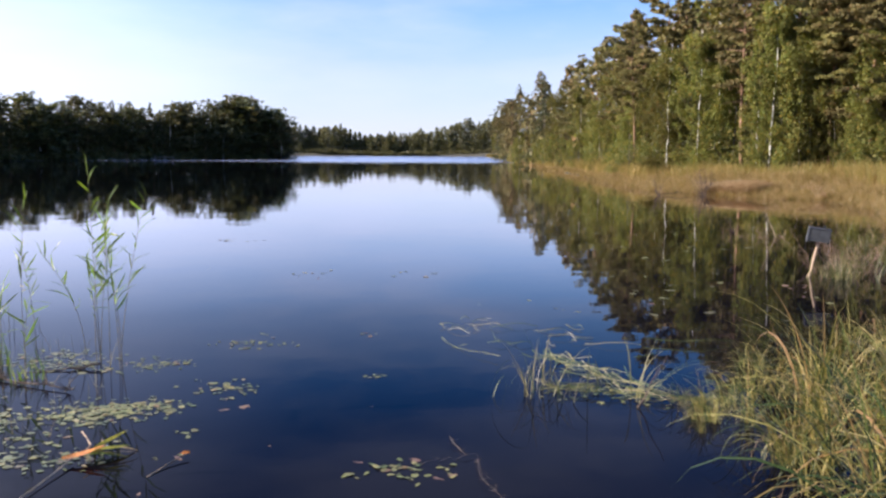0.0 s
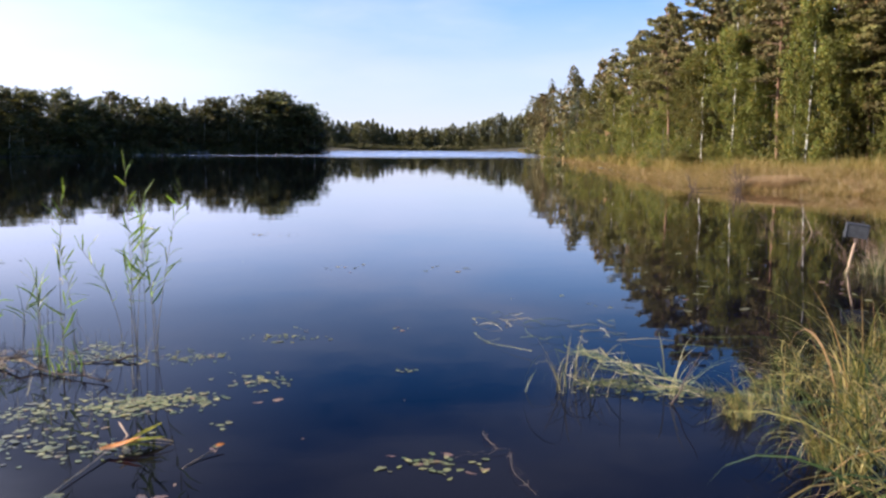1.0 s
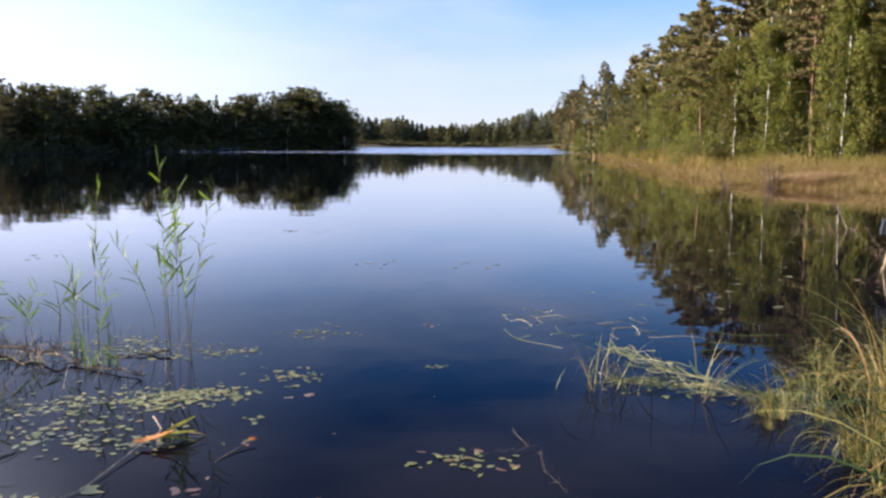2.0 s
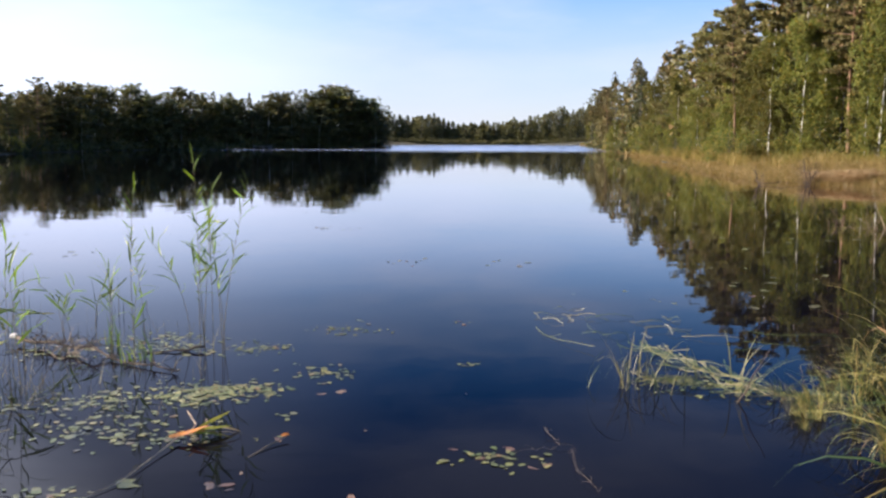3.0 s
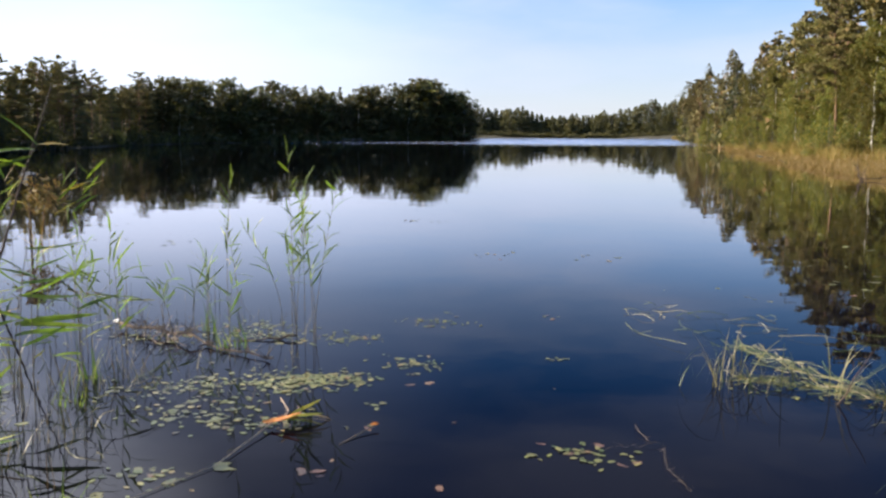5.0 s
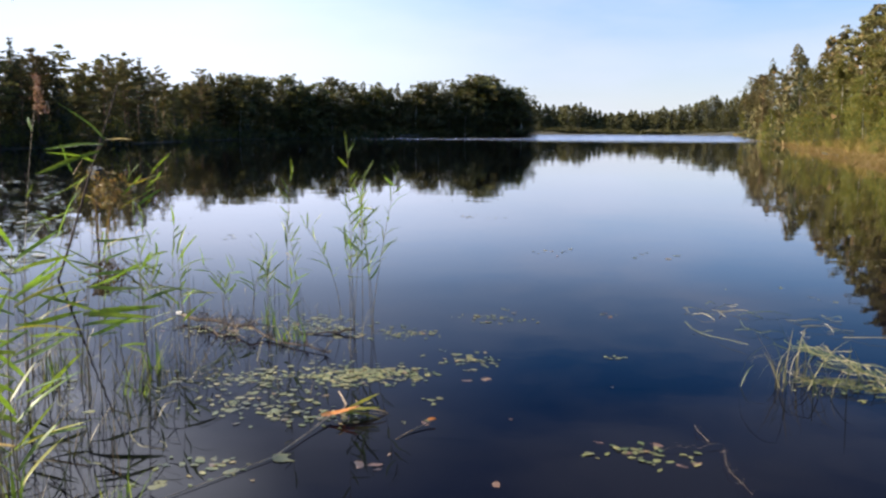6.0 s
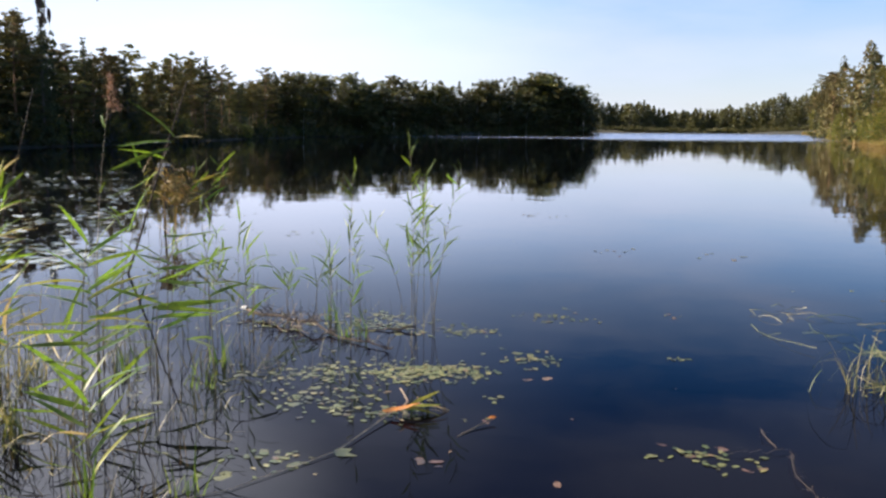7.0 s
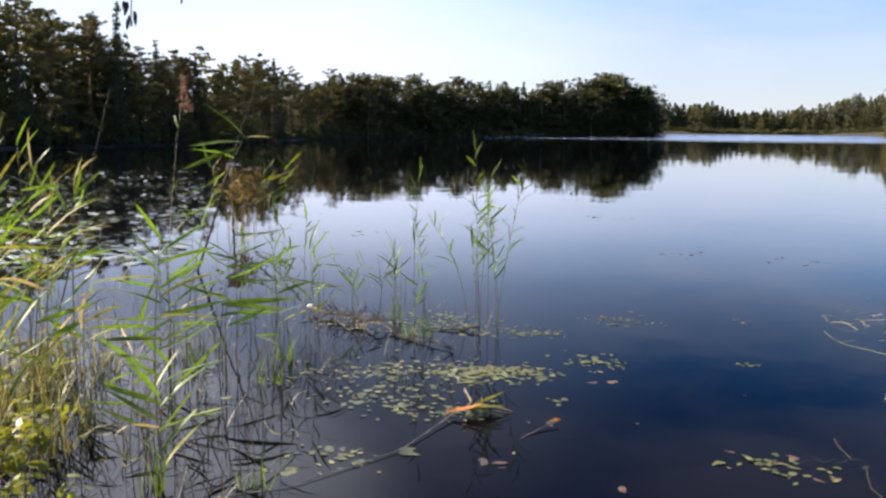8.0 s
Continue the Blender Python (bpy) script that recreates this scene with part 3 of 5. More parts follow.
def plant_headland():
    """The first rows of the wood across the lake, tree by tree."""
    rng = np.random.default_rng(8)
    for row, (step, back_) in enumerate([(2.3, 0.5), (2.5, 3.5), (2.8, 7.0)]):
        az = 10.1
        while az < 29.5:
            d = west_line(az) + back_ + rng.normal(0, 1.0)
            h = top_height(az, d) * (rng.uniform(0.94, 1.05) if rng.uniform() < 0.8 else 1.09) * (rng.uniform(0.55, 0.9) if row == 0 else 1.0)
            q = rng.uniform()
            kind = "pine" if q < 0.5 else "birch" if q < 0.85 else "spruce"
            x, y = polar(az, d)
            plant(kind, x, y, h, rng, "wood on the headland", 2, rng.uniform(1.2, 1.8) if kind != "spruce" else 1.2)
            az += math.degrees(step / d) * rng.uniform(0.7, 1.4)


def far_wood(name, label, az0, az1, line, rows, step, gap, tris, size, seed, mat, cap=99.0, low_by=1.0):
    """A wood too far or too deep to tell its trees apart: crowns of many small tufts on thin trunks."""
    rng = np.random.default_rng(seed)
    vs = []
    trunks = Soup()
    for row in range(rows):
        az = az0
        while az < az1:
            d = line(az) + row * gap + rng.normal(0, gap * 0.4)
            h = low_by * min(cap, top_height(az, d)) * (rng.uniform(0.8, 0.98) if rng.uniform() < 0.85 else 1.05)
            x, y = polar(az, d)
            g = float(land_height(np.array([[x, y]]))[0])
            h = max(3.0, h - g)
            conic = rng.uniform() < 0.3
            low = rng.uniform(0.0, 0.12) if row < 2 else 0.15
            n = int(tris * rng.uniform(0.75, 1.25))
            q = low + (1 - low) * rng.uniform(0, 1, n) ** (1.15 if conic else 0.85)
            wide = rng.uniform(1.2, 3.0)
            h *= rng.uniform(0.6, 0.9) if row == 0 else 1.0
            rad = h * wide * (0.17 * (1 - q) ** 0.85 + 0.008 if conic else 0.17 * (1 - q ** 1.7) ** 0.8 + 0.006)
            rad *= 0.85 + 0.25 * np.sin(q * h * rng.uniform(1.5, 3.0) + rng.uniform(0, 6))
            an, k = rng.uniform(0, 2 * np.pi, n), np.sqrt(rng.uniform(0.1, 1, n))
            c = np.column_stack([x + np.cos(an) * rad * k, y + np.sin(an) * rad * k, g + q * h])
            v, _ = leaf_tris(rng, c, size, np.array((0, 0, 0.1)), 0.4)
            vs.append(v)
            trunks.tube([(x, y, g - 0.3), (x, y, g + h * 0.9)], [h * 0.011, h * 0.003], 4, False)
            az += math.degrees(step / d) * rng.uniform(0.6, 1.4)
    v = np.concatenate(vs)
    root = tagged(new(name), label, "woodland", kind="stuff")
    child("crowns", mesh(name, v, np.arange(len(v)).reshape(-1, 3), mat), root)
    child("trunks", trunks.mesh("trunks", GREY_BARK), root)


plant_east_wood()
plant_west_wood()
plant_headland()
for spare in [ob for pool in PROTO.values() for ob in pool if ob.name not in USED]:
    for piece in list(spare.children):
        bpy.data.objects.remove(piece)
    bpy.data.objects.remove(spare)
far_wood("headland_wood", "dense dark mixed forest on the headland across the lake", 9.6, 30.5, lambda az: west_line(az) + 6.0, 3, 2.0, 4.0, 520, 0.44, 71, WOOD_SHADED, 99.0, 0.96)
far_wood("distant_wood", "distant hazy sunlit forest closing the end of the lake", -4.5, 12.0, lambda az: 548.0, 3, 2.8, 5.0, 420, 0.9, 72, WOOD_HAZED)
far_wood("inner_wood", "deep wood behind the sunny shore trees", -31, -3.2, lambda az: tree_line(az) + 15.0, 4, 3.6, 4.5, 650, 0.6, 73, PINE_NEEDLES, 15.5)
far_wood("shaded_inner_wood", "deep wood behind the shaded shore pines", 29, 55, lambda az: west_line(az) + 12.0, 3, 2.4, 4.0, 850, 0.4, 74, WOOD_SHADED, 99.0, 0.88)


# ---------------------------------------------------------------- the sedge meadow under the sunny wood
def sedge_meadow():
    rng = np.random.default_rng(9)
    n = 88000
    az = rng.uniform(-31, -2.5, n)
    d0 = np.interp(az, [s[0] for s in SHORE[4:16]], [s[1] for s in SHORE[4:16]])
    d = d0 + (tree_line(az) - d0) * (rng.uniform(0, 1, n) ** 1.4 * 1.03 - 0.03)
    p = polar(az, d)
    sd = shore_distance(p)
    p, sd = p[sd > -0.3], sd[sd > -0.3]
    z = np.clip(land_height(p), -0.05, None)
    dist = np.linalg.norm(p, axis=1)
    wave = np.array([noise.noise((x * 0.22, y * 0.22, 0.0)) for x, y in p])
    h = rng.uniform(0.4, 1.0, len(p)) * (0.85 + 0.55 * wave) * np.clip(0.55 + 0.1 * sd, 0.45, 1.1)
    v, f = blades(rng, np.column_stack([p, z - 0.03]), h, 0.018 + dist * 0.00035, rng.uniform(0.2, 1.1, len(p)), 2)
    # greener reeds stand along the wood
    k = 24000
    az = rng.uniform(-31, -2.5, k)
    d0 = np.interp(az, [s[0] for s in SHORE[4:16]], [s[1] for s in SHORE[4:16]])
    q = polar(az, d0 + (tree_line(az) - d0) * rng.uniform(0.45, 1.0, k) ** 0.8)
    wave = np.array([0.5 + noise.noise((x * 0.16, y * 0.16, 7.0)) for x, y in q])
    q, wave = q[wave > 0.2], wave[wave > 0.2]
    v2, f2 = blades(rng, np.column_stack([q, np.clip(land_height(q), -0.05, None)]), rng.uniform(0.8, 1.7, len(q)) * (0.62 + 0.45 * wave), 0.02 + np.linalg.norm(q, axis=1) * 0.0004, rng.uniform(0.05, 0.5, len(q)), 2)
    tagged(new("meadow_reeds", mesh("meadow_reeds", v2, f2, MEADOW_REED)), "ragged yellow-green reeds between meadow and wood", "reeds", kind="stuff")
    # bleached straw lies in humps at the water's edge
    k = 6000
    az = rng.uniform(-22.5, -15.5, k)
    d0 = np.interp(az, [s[0] for s in SHORE[4:16]], [s[1] for s in SHORE[4:16]])
    q = polar(az, d0 + rng.uniform(0.0, 3.0, k))
    wave = np.array([noise.noise((x * 0.3, y * 0.3, 3.0)) for x, y in q])
    q = q[wave > 0.02]
    v3, f3 = blades(rng, np.column_stack([q, np.clip(land_height(q), 0.0, None)]), rng.uniform(0.4, 1.15, len(q)), np.full(len(q), 0.03), rng.uniform(0.5, 1.2, len(q)), 3, 1.0, rng.normal(-1.9, 0.6, len(q)), 0.5)
    tagged(new("bleached_sedge", mesh("bleached_sedge", v3, f3, BLEACHED)), "pale pinkish straw of last year's sedge at the water", "sedge", kind="stuff")
    tagged(new("sedge_meadow", mesh("sedge_meadow", v, f, MEADOW)), "golden autumn sedge meadow along the water's edge", "sedge", kind="stuff")


def undergrowth(name, label, az0, az1, line, seed, n, size, mat, tall=3.4):
    """Low bushes, brambles and young trees that close the foot of a wood."""
    rng = np.random.default_rng(seed)
    az = rng.uniform(az0, az1, n)
    d = line(az) + rng.uniform(-1.5, 9.0, n)
    p = polar(az, d)
    g = land_height(p)
    lump = np.array([0.5 + 0.5 * noise.noise((x * 0.3, y * 0.3, 5.0)) for x, y in p])
    c = np.column_stack([p, g + rng.uniform(0, 1, n) * ((0.6 if tall < 5 else 2.5) + tall * lump ** 1.5)])
    v, f = leaf_tris(rng, c, size, np.array((0, 0, 0.3)), 0.4)
    tagged(new(name, mesh(name, v, f, mat)), label, "undergrowth", kind="stuff")


sedge_meadow()
undergrowth("distant_undergrowth", "low bushes at the foot of the distant wood", -4.2, 12, lambda az: 538.0 + 0 * az, 66, 22000, 0.9, WOOD_HAZED, 3.0)
undergrowth("headland_undergrowth", "dark undergrowth at the foot of the headland wood", 9.6, 31, west_line, 61, 40000, 0.55, WOOD_SHADED)
undergrowth("west_undergrowth", "dark undergrowth at the foot of the shaded pines", 29, 55, west_line, 62, 26000, 0.42, WOOD_SHADED)
undergrowth("east_undergrowth", "green undergrowth at the foot of the sunny wood", -31, -3.2, lambda az: tree_line(az) + 1.0, 63, 50000, 0.17, SHRUB_LEAVES, 4.0)
undergrowth("young_birches", "thicket of young birch between the sunny shore trees", -17, -3.2, lambda az: tree_line(az) + 2.5, 64, 50000, 0.16, BIRCH_LEAVES, 5.0)
undergrowth("young_pines", "thicket of young pine between the sunny shore trees", -31, -17, lambda az: tree_line(az) + 4.0, 65, 40000, 0.16, PINE_NEEDLES, 6.0)


# ---------------------------------------------------------------- plants in and on the water
REED_LEAF = leafy("reed_leaf", [(0, (0.065, 0.125, 0.025)), (0.6, (0.125, 0.19, 0.038)), (1, (0.22, 0.25, 0.055))], 0.36, 0.5, (1.25, 1.3, 0.5), 0.25, 14.0)
REED_LEAF_DRY = leafy("dry_reed_leaf", [(0, (0.42, 0.34, 0.19)), (1, (0.60, 0.52, 0.34))], 0.6, 0.3, (1.1, 1.0, 0.7), 0.2, 12.0)
REED_STEM = mottled("reed_stem", [(0.3, (0.06, 0.045, 0.025)), (0.55, (0.13, 0.105, 0.045)), (0.75, (0.20, 0.12, 0.065))], 9, 0.6, 0.2)
DRY_STEM = mottled("dry_stem", [(0.3, (0.20, 0.15, 0.09)), (0.6, (0.38, 0.30, 0.19)), (0.8, (0.52, 0.44, 0.31))], 8, 0.75, 0.3)
PLUME = leafy("reed_plume", [(0, (0.20, 0.12, 0.075)), (0.6, (0.34, 0.22, 0.14)), (1, (0.50, 0.38, 0.27))], 0.8, 0.3, (1.1, 0.95, 0.8), 0.1)
RUSH = leafy("dark_rush", [(0, (0.022, 0.028, 0.012)), (0.35, (0.06, 0.075, 0.022)), (0.6, (0.16, 0.11, 0.055)), (0.82, (0.26, 0.23, 0.10)), (1, (0.55, 0.48, 0.33))], 0.5, 0.15, (1.2, 1.1, 0.6), 0.1)
SEDGE = leafy("bank_sedge", [(0, (0.018, 0.030, 0.009)), (0.25, (0.045, 0.068, 0.017)), (0.5, (0.13, 0.14, 0.034)), (0.74, (0.29, 0.25, 0.07)), (0.9, (0.48, 0.39, 0.16)), (0.95, (0.22, 0.12, 0.042)), (1, (0.62, 0.54, 0.32))], 0.42, 0.35, (1.2, 1.1, 0.5), 0.35)
STRAW = leafy("floating_straw", [(0, (0.045, 0.07, 0.018)), (0.45, (0.09, 0.105, 0.03)), (0.8, (0.19, 0.165, 0.065)), (0.97, (0.36, 0.31, 0.17)), (1, (0.50, 0.44, 0.28))], 0.5, 0.2, (1.1, 1.0, 0.7), 0.1)
PAD = leafy("floating_leaf", [(0, (0.06, 0.08, 0.022)), (0.35, (0.11, 0.125, 0.036)), (0.65, (0.165, 0.165, 0.055)), (0.88, (0.26, 0.23, 0.095)), (1, (0.20, 0.12, 0.06))], 0.42, 0.12, (1.2, 1.1, 0.6), 0.4, 30.0)
LILY = leafy("wet_lily_leaf", [(0, (0.05, 0.07, 0.025)), (0.6, (0.09, 0.11, 0.04)), (1, (0.20, 0.17, 0.06))], 0.14, 0.1, (1.2, 1.1, 0.6), 0.3)
PAD_RED = leafy("reddened_leaf", [(0, (0.12, 0.07, 0.045)), (1, (0.21, 0.125, 0.08))], 0.42, 0.12, (1.2, 0.8, 0.6), 0.3, 30.0)
ORANGE = leafy("orange_sheath", [(0, (0.40, 0.13, 0.022)), (1, (0.52, 0.22, 0.045))], 0.5, 0.25, (1.1, 0.9, 0.5), 0.1, 18.0)
YELLOW = leafy("yellowing_blade", [(0, (0.25, 0.29, 0.045)), (1, (0.42, 0.40, 0.085))], 0.45, 0.35, (1.15, 1.05, 0.5), 0.2, 14.0)
ROUND_LEAF = leafy("sapling_leaf", [(0, (0.13, 0.17, 0.025)), (0.7, (0.24, 0.25, 0.04)), (1, (0.38, 0.32, 0.06))], 0.42, 0.4, (1.25, 1.15, 0.45), 0.15)
BOX_DARK = mottled("dark_weathered_plastic", [(0.3, (0.016, 0.018, 0.022)), (0.7, (0.04, 0.044, 0.052))], 14, 0.8, 0.15)
BOX_GREY = mottled("blue_grey_board", [(0.3, (0.020, 0.023, 0.028)), (0.7, (0.046, 0.050, 0.058))], 14, 0.7, 0.2)
STAKE = mottled("pale_stake_wood", [(0.3, (0.28, 0.19, 0.12)), (0.6, (0.46, 0.34, 0.23)), (0.8, (0.58, 0.46, 0.33))], 7, 0.8, 0.4, stretch=(1, 1, 0.2))
STALK_BROWN = mottled("brown_stalk", [(0.3, (0.10, 0.07, 0.045)), (0.6, (0.20, 0.145, 0.095)), (0.8, (0.30, 0.23, 0.16))], 9, 0.75, 0.3)
DRY_TWIG = mottled("dry_twig", [(0.3, (0.14, 0.09, 0.06)), (0.6, (0.26, 0.17, 0.115)), (0.8, (0.36, 0.26, 0.19))], 9, 0.8, 0.3)
DEADWOOD = mottled("dead_wood", [(0.3, (0.04, 0.028, 0.020)), (0.55, (0.09, 0.062, 0.043)), (0.8, (0.20, 0.145, 0.10))], 10, 0.85, 0.6)
PALE_BARK = mottled("pale_bark_flake", [(0.3, (0.66, 0.62, 0.56)), (0.7, (0.85, 0.83, 0.79))], 30, 0.6, 0.2)
GREY_PLANK = mottled("grey_plank", [(0.3, (0.16, 0.15, 0.14)), (0.7, (0.30, 0.28, 0.26))], 4, 0.85, 0.3)


def leaf_mesh(name, mat, length, width, sag, seed, segs=7):
    """A long pointed blade along +x, folded along its midrib and sagging towards the tip."""
    rng = np.random.default_rng(seed)
    q = np.linspace(0, 1, segs + 1)
    w = width * np.clip(np.sin(np.pi * np.clip(q * 0.86 + 0.12, 0, 1)), 0, 1) ** 0.8 * np.where(q > 0.97, 0.05, 1)
    z = -sag * q ** 2 * length + 0.02 * length * np.sin(q * 5 + seed)
    y = 0.05 * length * np.sin(q * 3 + seed * 1.7) * rng.uniform(-1, 1)
    roll = np.linspace(0, rng.uniform(-1.0, 1.0), segs + 1)
    mid = np.column_stack([q * length, y, z])
    cr, sr = np.cos(roll), np.sin(roll)
    off = np.column_stack([0 * q, cr * w / 2, sr * w / 2])
    up = np.column_stack([0 * q, -sr * w * 0.12, cr * w * 0.12])
    v = np.concatenate([mid - off + up, mid, mid + off + up])
    n = segs + 1
    f = [[k, k + 1, n + k + 1, n + k] for k in range(segs)] + [[n + k, n + k + 1, 2 * n + k + 1, 2 * n + k] for k in range(segs)]
    return mesh(name, v, f, mat, True)


LEAVES = [leaf_mesh("reed_leaf", REED_LEAF, 1.0, wd, sag, k) for k, (wd, sag) in enumerate([(0.085, 0.05), (0.078, 0.2), (0.095, 0.35), (0.07, -0.08), (0.088, 0.55)])]
DRY_LEAVES = [leaf_mesh("dry_reed_leaf", REED_LEAF_DRY, 1.0, wd, sag, k + 9) for k, (wd, sag) in enumerate([(0.06, 0.3), (0.075, 0.5)])]
YELLOW_LEAVES = [leaf_mesh("yellow_reed_leaf", YELLOW, 1.0, wd, sag, k + 19) for k, (wd, sag) in enumerate([(0.07, 0.15), (0.06, 0.4)])]


def set_leaf(root, me, at, yaw, rise, length, roll=0.0, name="leaf", label=""):
    ob = child(name, me, root, label)
    ob.matrix_local = Matrix.LocRotScale(at, Euler((roll, -rise, yaw)), (length,) * 3)
    return ob


def reed(rng, x, y, h, dx, dy, leaves=8, length=0.30, wind=None, first=0.35, thick=0.0045, yellow=0.08, plume=False, steep=0.0, group="reeds standing in the water"):
    """A common reed: a slender jointed stem with long leaves set alternately up its upper part."""
    label = "dry brown reed stalk with a feathery plume" if plume else "slender green common reed standing in the water"
    root = tagged(new("common_reed"), label, "reed", group)
    root.location = (x, y, 0)
    q = np.linspace(-0.12, 1, 10)
    bow = rng.normal(0, 0.015, 2)
    pts = np.column_stack([dx * q ** 2 * np.sign(q) + bow[0] * np.sin(q * 3), dy * q ** 2 * np.sign(q) + bow[1] * np.sin(q * 3), q * h])
    s = Soup()
    s.tube(pts, thick * (1 - 0.62 * np.clip(q, 0, 1)), 6)
    for k in (0.25, 0.45, 0.62, 0.78):           # joints
        p = np.array([np.interp(k, q, pts[:, j]) for j in range(3)])
        s.tube([p - (0, 0, 0.004), p, p + (0, 0, 0.004)], [thick * 0.7, thick * 1.15, thick * 0.7], 6)
    child("stem", s.mesh("reed_stem", DRY_STEM if plume else REED_STEM, True), root)
    for k in range(leaves):
        u = first + (1 - first) * (k + 0.6) / leaves
        p = [float(np.interp(u, q, pts[:, j])) for j in range(3)]
        yaw = (wind + rng.normal(0, 0.55) + (math.pi if rng.uniform() < 0.22 else 0)) if wind is not None else rng.uniform(0, 6.28)
        rise = (rng.uniform(0.1, 0.8) if wind is None else rng.uniform(-0.05, 0.55)) + 0.55 * (k >= leaves - 2) + steep * rng.uniform(0, 1)
        bag = LEAVES
        lab = ""
        if rng.uniform() < yellow:
            bag, lab = (DRY_LEAVES, "pale withered leaf") if rng.uniform() < 0.22 else (YELLOW_LEAVES, "yellowed leaf")
        set_leaf(root, bag[rng.integers(len(bag))], p, yaw, rise, length * rng.uniform(0.65, 1.2), rng.normal(0, 0.9), "leaf", lab)
    if plume:
        n = 260
        u = rng.uniform(0, 1, n)
        c = np.column_stack([dx + 0.14 * (1 - u) * rng.uniform(0, 1, n) ** 1.5 + rng.normal(0.02, 0.012, n) * u, dy + rng.normal(0, 0.022, n), h - 0.06 + 0.30 * u - 0.04 * rng.uniform(0, 1, n)])
        v, f = leaf_tris(rng, c, 0.034, np.array((0.6, 0, -0.5)), 0.16)
        tagged(child("plume", mesh("plume", v, f, PLUME), root, "brown feathery seed plume"), kind="stuff")
    return root


